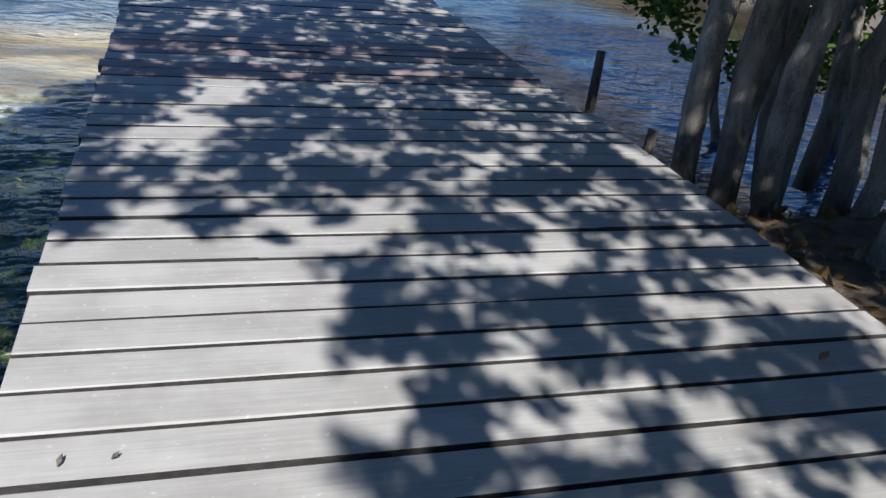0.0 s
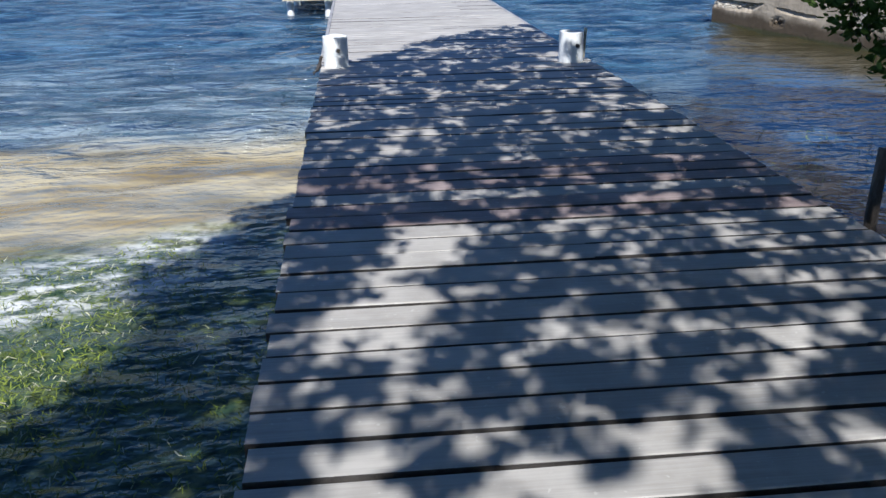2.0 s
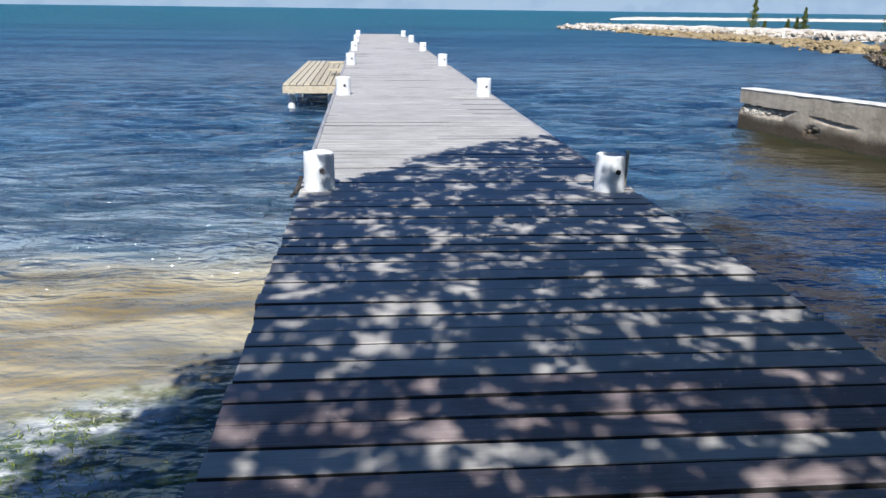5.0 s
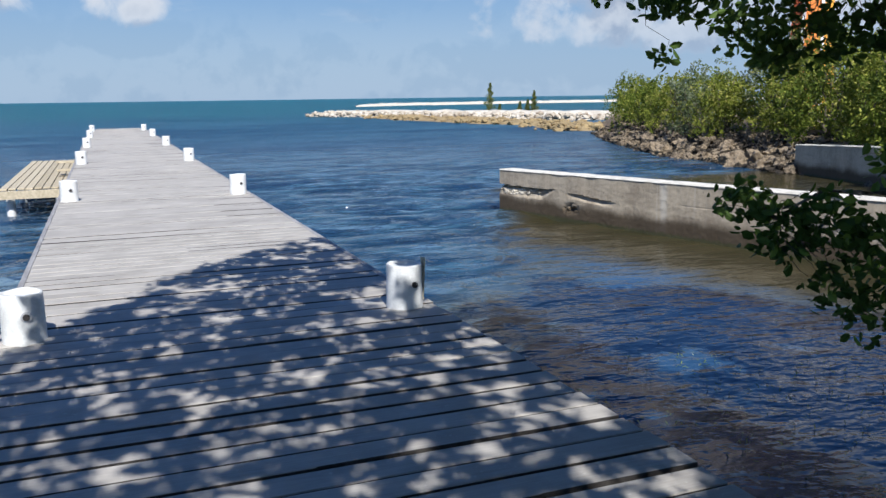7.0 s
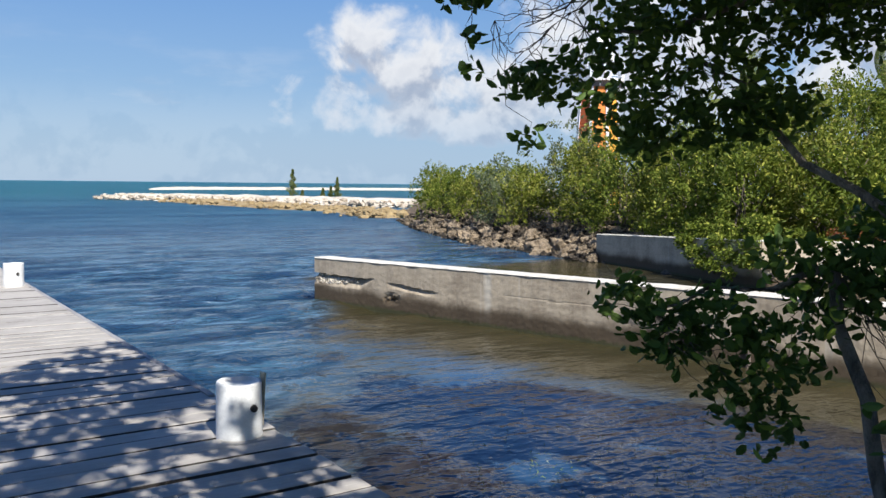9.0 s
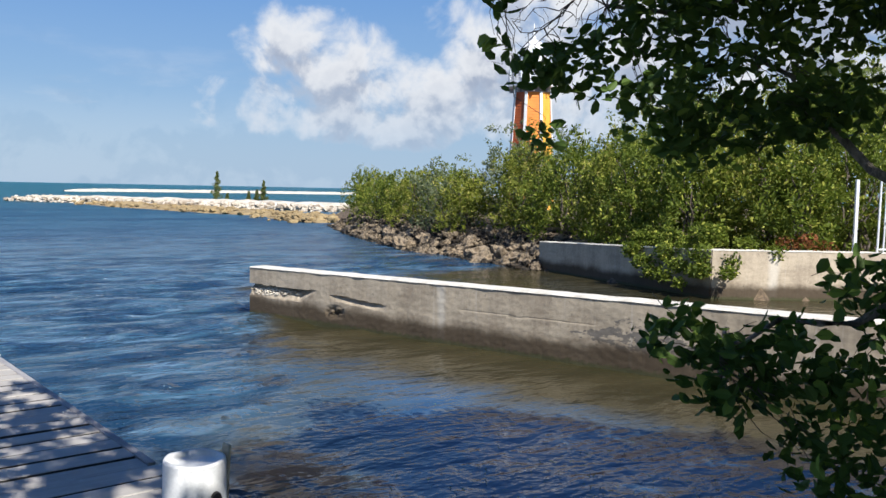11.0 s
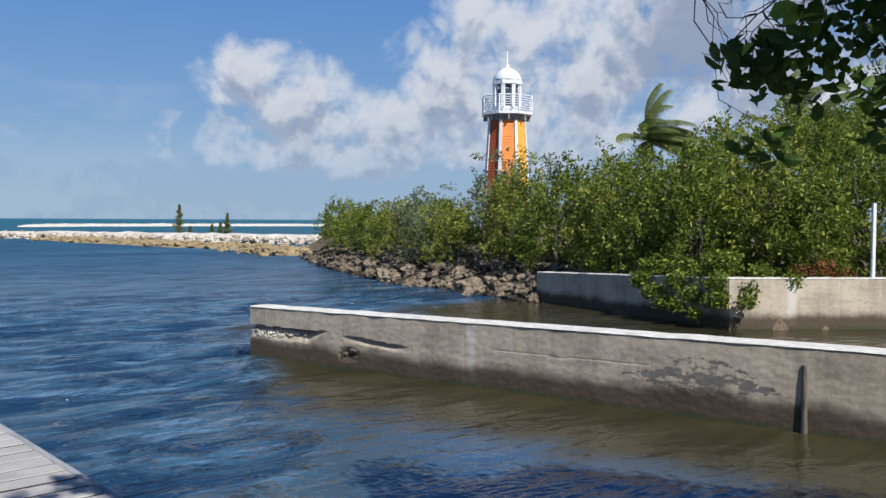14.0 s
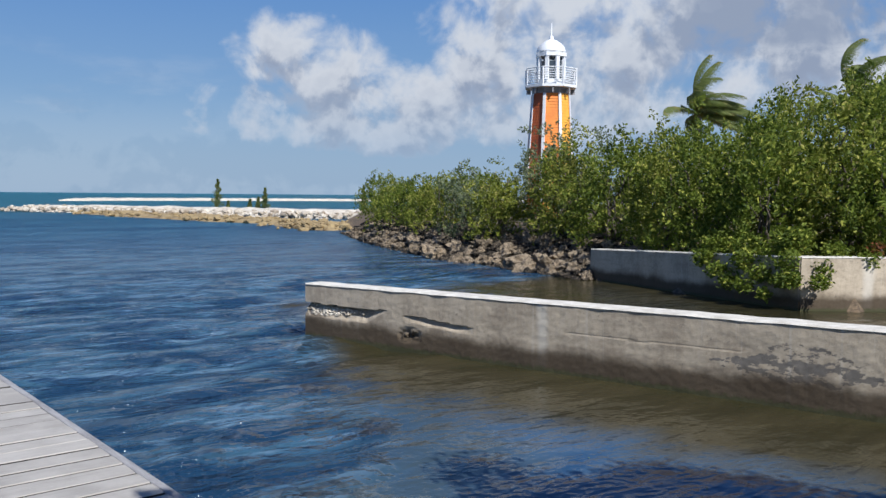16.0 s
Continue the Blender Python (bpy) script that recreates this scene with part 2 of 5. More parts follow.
def concrete_material(name, waterline):
    """Old sea wall: pour marks, stains, peeling render, a wet weedy foot above the waterline."""
    m, n = material(name)
    at = place(n)
    z = n.add("ShaderNodeSeparateXYZ", {0: at}).outputs[2]
    coarse, fine = n.noise(at, 1.3, 6.0, 0.6), n.noise(at, 14.0, 5.0, 0.7)
    runs = n.noise(n.stretched(at, (5.0, 5.0, 0.35)), 1.0, 5.0, 0.65)
    level = n.noise(n.stretched(at, (0.7, 0.7, 5.0)), 1.0, 4.0, 0.6)
    f = n.math("ADD", n.math("MULTIPLY", coarse, 0.5), n.math("ADD", n.math("MULTIPLY", runs, 0.25), n.math("MULTIPLY", fine, 0.25)))
    colour = n.mix(n.ramp(f, 0.36, 0.62), (0.34, 0.275, 0.20), (0.55, 0.46, 0.34))
    colour = n.mix(n.math("MULTIPLY", n.ramp(level, 0.54, 0.68), 0.3), colour, (0.24, 0.20, 0.15))
    spots = n.math("MULTIPLY", n.ramp(n.noise(n.stretched(at, (3.0, 3.0, 4.0)), 2.2, 6.0, 0.75), 0.62, 0.66), 0.55)
    colour = n.mix(spots, colour, (0.16, 0.14, 0.12))
    streak = n.noise(n.stretched(at, (7.0, 7.0, 0.22)), 1.0, 4.0, 0.6)
    colour = n.mix(n.math("MULTIPLY", n.ramp(streak, 0.60, 0.70), 0.4), colour, (0.60, 0.55, 0.47))
    y = n.add("ShaderNodeSeparateXYZ", {0: at}).outputs[1]
    u, v = n.math("DIVIDE", n.math("SUBTRACT", y, 15.9), 0.95), n.math("DIVIDE", n.math("ADD", z, 0.77), 0.26)
    peeled = n.math("SUBTRACT", 1.0, n.math("ADD", n.math("MULTIPLY", u, u), n.math("MULTIPLY", v, v)))
    ragged = n.noise(n.stretched(at, (3.0, 3.0, 7.0)), 1.0, 6.0, 0.7)
    peeled = n.ramp(n.math("ADD", n.math("MAXIMUM", peeled, -2.0), n.math("MULTIPLY", n.math("SUBTRACT", ragged, 0.5), 7.0)), 0.45, 0.6)
    colour = n.mix(n.math("MULTIPLY", peeled, 0.8), colour, (0.11, 0.105, 0.10))
    wet = n.ramp(n.math("ADD", z, n.math("MULTIPLY", n.math("SUBTRACT", coarse, 0.5), 0.35)), waterline + 0.5, waterline + 0.24)
    line = n.math("MULTIPLY", n.ramp(n.math("ABSOLUTE", n.math("ADD", n.math("SUBTRACT", y, 19.62), n.math("MULTIPLY", coarse, 0.15))), 0.13, 0.03), 0.6)
    colour = n.mix(line, colour, (0.68, 0.63, 0.54))
    colour = n.mix(n.math("MULTIPLY", wet, 0.92), colour, (0.055, 0.036, 0.018))
    weed = n.ramp(n.math("ADD", z, n.math("MULTIPLY", n.math("SUBTRACT", fine, 0.5), 0.2)), waterline + 0.10, waterline + 0.03)
    colour = n.mix(n.math("MULTIPLY", weed, 0.8), colour, (0.05, 0.055, 0.018))
    finish(n, colour, 0.88, n.math("ADD", n.math("MULTIPLY", coarse, 0.3), fine), 0.35, 0.018)
    return m


WATER_Z = -1.32
CONCRETE = concrete_material("old_concrete", WATER_Z)
CAP = simple("bleached_cap", (0.50, 0.46, 0.39), (0.74, 0.70, 0.62), 5.0, 0.9, 0.3)


def water_material():
    """Sea: blue off the shore, clouded sand in the shallows, weed at the left edge, wind ripples; wave contrast, shade
    and reflected sky are painted into the colour.
    """
    m, n = material("sea_water")
    at = place(n)
    s = n.add("ShaderNodeSeparateXYZ", {0: at})
    x, y = s.outputs[0], s.outputs[1]
    side = n.math("MAXIMUM", x, 0.0)
    shore = n.math("ADD", n.math("MULTIPLY", side, 0.28), n.math("MULTIPLY", n.math("MULTIPLY", side, side), 0.12))
    shore = n.math("ADD", n.math("MINIMUM", shore, 16.0), 13.4)
    drift = n.noise(n.stretched(at, (0.35, 0.6, 0.6)), 1.0, 5.0, 0.6, 0.4)
    gap = n.math("ADD", n.math("SUBTRACT", y, shore), n.math("MULTIPLY", n.math("SUBTRACT", drift, 0.5), 5.0))
    swirl = n.noise(n.stretched(at, (0.45, 1.2, 1.0)), 1.0, 3.0, 0.5, 0.4)
    far = n.ramp(y, 60.0, 200.0)
    chop = n.noise(n.stretched(at, (0.42, 1.25, 1.0)), 1.25, 3.0, 0.5, 0.4)
    crest = n.noise(n.stretched(at, (0.7, 2.6, 1.0)), 1.5, 2.5, 0.5, 0.3)
    swell = n.noise(n.stretched(at, (0.035, 0.22, 1.0)), 1.0, 5.0, 0.65, 0.5)
    wave_glint = n.math("ADD", n.math("MULTIPLY", chop, 0.5), n.math("MULTIPLY", crest, 0.5))
    # dark troughs and sky-bright facets of the waves, painted into the colour
    deep = n.mix(n.ramp(chop, 0.40, 0.60), (0.010, 0.034, 0.075), (0.036, 0.088, 0.145))
    deep = n.mix(n.math("MULTIPLY", n.ramp(wave_glint, 0.525, 0.60), 0.7), deep, (0.10, 0.170, 0.25))
    near_shore = n.math("MULTIPLY", n.ramp(gap, 10.0, 1.0), n.ramp(x, 1.0, -1.0, 0.0, 0.6))
    deep = n.mix(near_shore, deep, n.mix(n.ramp(wave_glint, 0.44, 0.57), (0.05, 0.085, 0.11), (0.27, 0.31, 0.32)))
    # the same painted wave contrast, broader with distance
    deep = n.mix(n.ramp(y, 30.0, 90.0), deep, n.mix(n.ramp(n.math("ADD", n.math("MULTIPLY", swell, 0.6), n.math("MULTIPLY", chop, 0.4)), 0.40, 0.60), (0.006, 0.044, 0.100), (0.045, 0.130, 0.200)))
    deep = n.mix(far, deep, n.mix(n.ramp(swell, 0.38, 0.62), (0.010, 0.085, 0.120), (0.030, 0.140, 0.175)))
    sand = n.mix(n.ramp(swirl, 0.36, 0.64), (0.22, 0.165, 0.075), (0.38, 0.33, 0.22))
    # right of the jetty: tree shade and bluish sky reflection painted into still water
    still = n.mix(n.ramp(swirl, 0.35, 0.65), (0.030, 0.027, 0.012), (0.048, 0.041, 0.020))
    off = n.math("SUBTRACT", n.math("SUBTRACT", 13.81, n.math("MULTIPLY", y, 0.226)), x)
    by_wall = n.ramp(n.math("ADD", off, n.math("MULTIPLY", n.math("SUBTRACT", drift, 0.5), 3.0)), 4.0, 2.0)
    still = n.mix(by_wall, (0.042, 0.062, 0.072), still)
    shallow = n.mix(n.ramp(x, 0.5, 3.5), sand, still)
    weed_and_sky = n.mix(n.ramp(n.noise(at, 6.0, 6.0, 0.65), 0.4, 0.62), (0.030, 0.055, 0.030), (0.11, 0.14, 0.06))
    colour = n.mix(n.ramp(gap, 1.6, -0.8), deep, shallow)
    # weed on the left; on the right a painted blue for reflected sky
    weed_and_sky = n.mix(n.ramp(x, 0.5, 2.0), weed_and_sky, n.mix(n.ramp(swirl, 0.4, 0.6), (0.018, 0.050, 0.105), (0.048, 0.090, 0.150)))
    edge = n.mix(n.ramp(x, 0.5, 2.0), n.ramp(gap, -2.6, -3.8), n.math("MULTIPLY", n.ramp(gap, -1.0, -3.5), n.math("SUBTRACT", 1.0, by_wall)))
    colour = n.mix(edge, colour, weed_and_sky)
    bank = n.math("SUBTRACT", n.math("SUBTRACT", y, 9.2), n.math("MULTIPLY", n.math("ADD", x, 3.2), 0.55))
    scum = n.math("MULTIPLY", n.ramp(n.math("ABSOLUTE", bank), 1.1, 0.3), n.ramp(x, -1.9, -2.7))
    scum = n.math("MULTIPLY", scum, n.ramp(n.noise(n.stretched(at, (1.2, 2.2, 1.0)), 1.6, 7.0, 0.7), 0.44, 0.58))
    colour = n.mix(scum, colour, (0.60, 0.60, 0.57))
    # painted dark troughs over the shallows left of the jetty
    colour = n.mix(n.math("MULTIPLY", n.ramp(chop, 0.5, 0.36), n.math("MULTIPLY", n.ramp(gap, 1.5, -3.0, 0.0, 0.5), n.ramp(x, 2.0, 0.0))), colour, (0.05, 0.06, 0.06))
    big = n.noise(n.stretched(at, (0.42, 1.0, 1.0)), 1.15, 2.0, 0.5, 0.3)
    mid = n.noise(n.stretched(at, (0.55, 1.0, 1.0)), 3.6, 2.0, 0.5, 0.2)
    fine = n.noise(n.stretched(at, (0.7, 1.0, 1.0)), 13.0, 2.0, 0.5)
    wave = n.math("ADD", n.math("MULTIPLY", big, 1.5), n.math("ADD", n.math("MULTIPLY", mid, 1.0), n.math("MULTIPLY", fine, 0.2)))
    calm = n.math("MULTIPLY", n.ramp(gap, 3.5, 0.0), n.ramp(x, 2.0, 4.5))
    calm = n.math("MAXIMUM", calm, n.math("MULTIPLY", n.ramp(gap, 2.5, -1.5), n.ramp(x, 0.0, -1.5, 0.0, 0.85)))
    wave = n.math("MULTIPLY", wave, n.math("SUBTRACT", 1.0, n.math("MULTIPLY", calm, 0.93)))
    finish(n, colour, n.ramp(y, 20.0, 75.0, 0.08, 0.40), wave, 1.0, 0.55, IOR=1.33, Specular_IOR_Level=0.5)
    return m


WATER = water_material()


# ---- mesh helpers ----
def mesh_object(name, bm, mat, smooth=False):
    data = bpy.data.meshes.new(name)
    bm.to_mesh(data)
    bm.free()
    data.materials.append(mat)
    if smooth:
        data.polygons.foreach_set("use_smooth", [True] * len(data.polygons))
    return new(name, data)


def part(name, bm, mat, parent, label="", smooth=False):
    ob = mesh_object(name, bm, mat, smooth)
    ob.parent = parent
    if label:
        tagged(ob, label)
    return ob


def thing(name, at, label, category, group="", turn=0.0):
    ob = new(name)
    ob.empty_display_size = 0.1
    ob.matrix_world = pose(*at, 0, 0, turn)
    return tagged(ob, label, category, group)


def raw(name, verts, faces, mat, smooth=False):
    data = bpy.data.meshes.new(name)
    data.from_pydata(verts, [], faces)
    data.materials.append(mat)
    if smooth:
        data.polygons.foreach_set("use_smooth", [True] * len(data.polygons))
    return data


def box(bm, centre, size, bevel=0.0, turn=None):
    made = bmesh.ops.create_cube(bm, size=1.0)["verts"]
    m = Matrix.LocRotScale(centre, turn, size)
    bmesh.ops.transform(bm, matrix=m, verts=made)
    if bevel:
        edges = list({e for v in made for e in v.link_edges})
        bmesh.ops.bevel(bm, geom=edges, offset=bevel, segments=1, affect="EDGES", profile=0.5)
    return bm


def tube(bm, points, radii, sides=10, caps=True):
    """A tapering limb along points."""
    rings = []
    pts = [Vector(p) for p in points]
    for i, (p, r) in enumerate(zip(pts, radii)):
        along = (pts[min(i + 1, len(pts) - 1)] - pts[max(i - 1, 0)]).normalized()
        a = along.orthogonal().normalized() if abs(along.z) < 0.9 else (Vector((1, 0, 0)) - along * along.x).normalized()
        b = along.cross(a)
        rings.append([bm.verts.new(p + (a * math.cos(k * math.tau / sides) + b * math.sin(k * math.tau / sides)) * r) for k in range(sides)])
    for lower, upper in zip(rings, rings[1:]):
        for k in range(sides):
            bm.faces.new((lower[k], lower[(k + 1) % sides], upper[(k + 1) % sides], upper[k]))
    if caps:
        bm.faces.new(rings[0][::-1])
        bm.faces.new(rings[-1])
    return bm


def limb_points(a, b, rng, bend=0.12, steps=6):
    a, b = np.array(a, float), np.array(b, float)
    size = np.linalg.norm(b - a)
    out = []
    for i in range(steps + 1):
        t = i / steps
        out.append(tuple(a + (b - a) * t + rng.normal(0, bend * size / steps, 3) * (0 < i < steps)))
    return out


def leaf_data(name, centres, size, rng, mat, droop=0.0, slim=0.5, spread=0.35, ways=None):
    """One mesh of single leaves: each a folded blade of four corners and a midrib."""
    c = np.asarray(centres, float)
    k = len(c)
    length = size * rng.uniform(1 - spread, 1 + spread, (k, 1))
    way = rng.normal(0, 1, (k, 3)) if ways is None else np.array(ways)
    if ways is None:
        way[:, 2] = way[:, 2] * 0.6 - droop
    way /= np.linalg.norm(way, axis=1, keepdims=True)
    other = rng.normal(0, 1, (k, 3))
    side = np.cross(way, other)
    side /= np.linalg.norm(side, axis=1, keepdims=True)
    up = np.cross(side, way)
    half = length * slim * 0.5
    base, tip = c - way * length * 0.5, c + way * length * 0.5
    low, high = c - way * length * 0.2, c + way * length * 0.22
    verts = np.stack([base, low + side * half * 0.86 + up * half * 0.3, high + side * half * 0.92 + up * half * 0.3, tip,
                      high - side * half * 0.92 + up * half * 0.3, low - side * half * 0.86 + up * half * 0.3], 1).reshape(-1, 3)
    first = np.arange(k)[:, None] * 6
    faces = np.concatenate([first + np.array([[0, 1, 2, 3]]), first + np.array([[0, 3, 4, 5]])], 0)
    return raw(name, verts.tolist(), faces.tolist(), mat)


def in_clump(rng, centre, radius, count, squash=0.8, hollow=0.5):
    """Points in a loose ball, thicker towards its skin."""
    d = rng.normal(0, 1, (count, 3))
    d /= np.linalg.norm(d, axis=1, keepdims=True)
    r = radius * (hollow + (1 - hollow) * rng.random((count, 1)) ** 0.7) * rng.uniform(0.55, 1.1, (count, 1))
    return np.array(centre) + d * r * np.array([1, 1, squash])


# ---- the large structure ----
ROCK_LINE = [(21.5, 20.0), (21.4, 28.6), (22.3, 33.7), (23.0, 37.9), (26.6, 47.3), (31.3, 57.0), (36.0, 66.0), (44.0, 78.0), (60.0, 95.0), (110.0, 130.0)]


def rock_x(y):
    return float(np.interp(y, [p[1] for p in ROCK_LINE], [p[0] for p in ROCK_LINE]))


def ground_z(x, y):
    """Height of the land: the near shore, and the wooded point."""
    rough = noise.noise(Vector((x * 0.6, y * 0.6, 0))) * 0.12
    near_y = 6.3 if x > 0 else 0.2
    if x > 1.0:
        near_y += max(0.0, x - 5.5) * 0.5
    t = min(1.0, max(0.0, (y - near_y + 1.2) / 3.2))
    near = -0.28 * (1 - t) - 2.1 * t
    if y > 28.6:
        u = min(1.0, max(0.0, (x - rock_x(y) + 0.5) / 3.4))
        far = -2.1 + 2.0 * u * u * (3 - 2 * u)
    else:
        inland = x - 19.45 - (y - 20.6) * 0.2375 if y > 20.6 else (x - 19.45) * 0.628 + (y - 20.6) * 0.778
        far = -2.1 + 1.8 * min(1.0, max(0.0, inland / 0.4))
        if inland > 0.4:
            rough *= 0.6
    return max(near, far) + rough


def build_ground():
    xs = np.concatenate([np.arange(-40, -4, 3.0), np.arange(-4, 12, 0.35), np.arange(12, 60, 0.8), np.arange(60, 131, 5.0)])
    ys = np.concatenate([np.arange(-30, -2, 3.0), np.arange(-2, 12, 0.35), np.arange(12, 60, 0.9), np.arange(60, 131, 5.0)])
    verts = [(float(x), float(y), ground_z(x, y)) for y in ys for x in xs]
    w = len(xs)
    faces = [(j * w + i, j * w + i + 1, (j + 1) * w + i + 1, (j + 1) * w + i) for j in range(len(ys) - 1) for i in range(w - 1)]
    return tagged(new("ground", raw("ground", verts, faces, SOIL, True)), "dark soil with dry fallen leaves on the shore", "ground", kind="structure")


build_ground()


def build_water():
    """The sea: one sheet to the horizon, with low swell near the jetty."""
    xs = np.concatenate([[-3500, -800, -200, -60], np.arange(-28, 30.01, 0.2), [60, 200, 800, 3500]])
    ys = np.concatenate([[-600, -60], np.arange(-4, 8, 1.0), np.arange(8, 44.01, 0.14), [46, 50, 56, 64, 80, 110, 160, 260, 500, 1200, 4500]])
    verts = []
    for y in ys:
        for x in xs:
            fade = min(1.0, max(0.0, (y - 8) / 5)) * min(1.0, max(0.0, (44 - y) / 10)) * min(1.0, max(0.0, (30 - abs(x)) / 6))
            still = 1.0 if x < 1.4 else 1.0 - 0.93 * min(1.0, max(0.0, (x - 2) / 3)) * min(1.0, max(0.0, (15.5 + 0.9 * x - y) / 4))
            h = 0.0
            if fade * still > 0:
                h = 0.16 * (0.35 - abs(noise.noise(Vector((x * 0.20 + y * 0.05, y * 0.55, 0.3))))) + 0.10 * (0.3 - abs(noise.noise(Vector((x * 0.55, y * 1.25, 7.3))))) \
                    + 0.03 * noise.noise(Vector((x * 1.3, y * 3.2, 2.3)))
            verts.append((float(x), float(y), WATER_Z + h * fade * still))
    w = len(xs)
    faces = [(j * w + i, j * w + i + 1, (j + 1) * w + i + 1, (j + 1) * w + i) for j in range(len(ys) - 1) for i in range(w - 1)]
    return tagged(new("water", raw("water", verts, faces, WATER, True)), "wind-rippled blue sea, sandy brown in the shallows", "sea", kind="structure")


build_water()


def build_seawall(name, label, run, tops, thick, crack_at=None):
    """A concrete wall along run (two plan points) with a worn face, a bleached top and a crack with a broken lip."""
    a, b = Vector((*run[0], 0)), Vector((*run[1], 0))
    along = (b - a).normalized()
    back = Vector((-along.y, along.x, 0))
    length = (b - a).length
    count, rows = int(length / 0.06), 80
    foot = WATER_Z - 0.6
    bm = bmesh.new()
    grid = []
    for i in range(count + 1):
        u = length * i / count
        top = tops[0] + (tops[1] - tops[0]) * u / length + 0.012 * noise.noise(Vector((u * 2.1, 4, 0)))
        column = []
        for j in range(rows + 1):
            z = foot + (top - foot) * j / rows
            out = 0.007 * noise.noise(Vector((u * 1.7, z * 2.5, 1))) + 0.004 * noise.noise(Vector((u * 9, z * 11, 2)))
            if crack_at is not None:
                line = top - 0.36 - 0.008 * u + 0.035 * noise.noise(Vector((u * 2.3, 0, 5)))
                hold = min(1.0, max(0.0, (2.05 - u) / 0.5))
                depth = line - z
                if depth > 0:
                    reach = 0.25 * hold + 0.02 * noise.noise(Vector((u * 6, 0, 4)))
                    worn = max(0.0, 1 - depth / max(reach, 0.01)) if reach > 0.02 else 0.0
                    out -= hold * worn * (0.15 + 0.06 * noise.noise(Vector((u * 11, z * 14, 3))))
                tear = max(0.0, 1 - abs(u - 3.15) / 0.75)
                tear_line = line - 0.03 - 0.06 * (u - 2.5)
                if 0 < tear_line - z < 0.12:
                    out -= min(1.0, tear * 2) * 0.09 * (1 - (tear_line - z) / 0.12)
                pit = max(0.0, 1 - math.hypot((u - 2.55) / 0.3, (z + 1.04) / 0.16))
                out -= 0.12 * pit * max(0.0, 0.5 + noise.noise(Vector((u * 13, z * 13, 9))))
                hair = abs(z - (top - 0.42 + 0.02 * noise.noise(Vector((u * 1.4, 0, 6)))))
                if 5.6 < u < 8.2 and hair < 0.012:
                    out -= 0.004
            if j == rows:
                out -= 0.015
            column.append(bm.verts.new(a + along * u - back * out * 1.0 + Vector((0, 0, z))))
        grid.append(column)
    for i in range(count):
        for j in range(rows):
            bm.faces.new((grid[i][j], grid[i][j + 1], grid[i + 1][j + 1], grid[i + 1][j]))
    rear = [[bm.verts.new(c[j].co * 1.0 + back * thick) for j in (0, rows)] for c in grid]
    for i in range(count):
        bm.faces.new((grid[i][rows], rear[i][1], rear[i + 1][1], grid[i + 1][rows]))
        bm.faces.new((rear[i][1], rear[i][0], rear[i + 1][0], rear[i + 1][1]))
    for i, flip in ((0, False), (count, True)):
        ring = [*grid[i], rear[i][1], rear[i][0]]
        bm.faces.new(ring if flip else ring[::-1])
    bmesh.ops.recalc_face_normals(bm, faces=bm.faces)
    wall = tagged(mesh_object(name, bm, CONCRETE, False), label, "sea wall", kind="structure")
    cap = bmesh.new()
    lower, upper = [], []
    for i in range(count + 1):
        u = length * i / count
        top = tops[0] + (tops[1] - tops[0]) * u / length + 0.012 * noise.noise(Vector((u * 2.1, 4, 0)))
        e = 0.01 * noise.noise(Vector((u * 3, 9, 0)))
        p = a + along * u
        row = [p + back * (0.0 + e) + Vector((0, 0, top - 0.008)), p + back * (0.012 + e) + Vector((0, 0, top + 0.012)),
               p + back * (thick - 0.01) + Vector((0, 0, top + 0.014)), p + back * thick + Vector((0, 0, top - 0.03))]
        lower.append([cap.verts.new(q - back * 0.012 * (k < 1)) for k, q in enumerate(row)])
    for r, s in zip(lower, lower[1:]):
        for k in range(3):
            cap.faces.new((r[k], r[k + 1], s[k + 1], s[k]))
    cap.faces.new(lower[0])
    cap.faces.new(lower[-1][::-1])
    bmesh.ops.recalc_face_normals(cap, faces=cap.faces)
    part("wall_cap", cap, CAP, wall, "sun-bleached top of the wall")
    return wall


build_seawall("wall_seawall_near", "low weathered concrete sea wall, cracked and stained, standing in the water",
              ((8.25, 24.6), (11.55, 10.0)), (-0.32, -0.16), 0.42, 4.2)
build_seawall("wall_seawall_far", "concrete retaining wall below the mangrove bushes", ((21.35, 28.6), (19.45, 20.6)), (-0.33, -0.03), 0.4)
build_seawall("wall_seawall_corner", "sunlit concrete retaining wall with a pale top", ((19.46, 20.56), (27.2, 14.3)), (-0.03, -0.03), 0.4)


# ---- jetty ----
jetty = thing("jetty", (0, 0, 0), "long straight jetty of weathered grey cross boards over the sea", "jetty")
DECK_END, PITCH = 55.3, 0.184
POSTS = [11.25, 19.2, 27.3, 35.3, 43.3, 51.4]


def jetty_frame():
    for x in (-1.15, -0.4, 0.4, 1.15):
        bm = bmesh.new()
        box(bm, (x, 26.0, -0.15), (0.06, 56.6, 0.2))
        part("stringer", bm, TIMBER, jetty)
    for side in (-1, 1):
        bm = bmesh.new()
        x = 1.385 if side > 0 else -1.385
        box(bm, (x, 12.2 + (DECK_END - 12.2) / 2, -0.085), (0.045, DECK_END - 12.2, 0.17), 0.004)
        part("rim_board", bm, TIMBER, jetty, "grey rim board along the edge")
    for y in [0.5, 4.0, 7.5, *POSTS]:
        bm = bmesh.new()
        box(bm, (0, y + 0.2, -0.33), (2.6, 0.09, 0.18))
        part("cross_beam", bm, TIMBER, jetty)


jetty_frame()


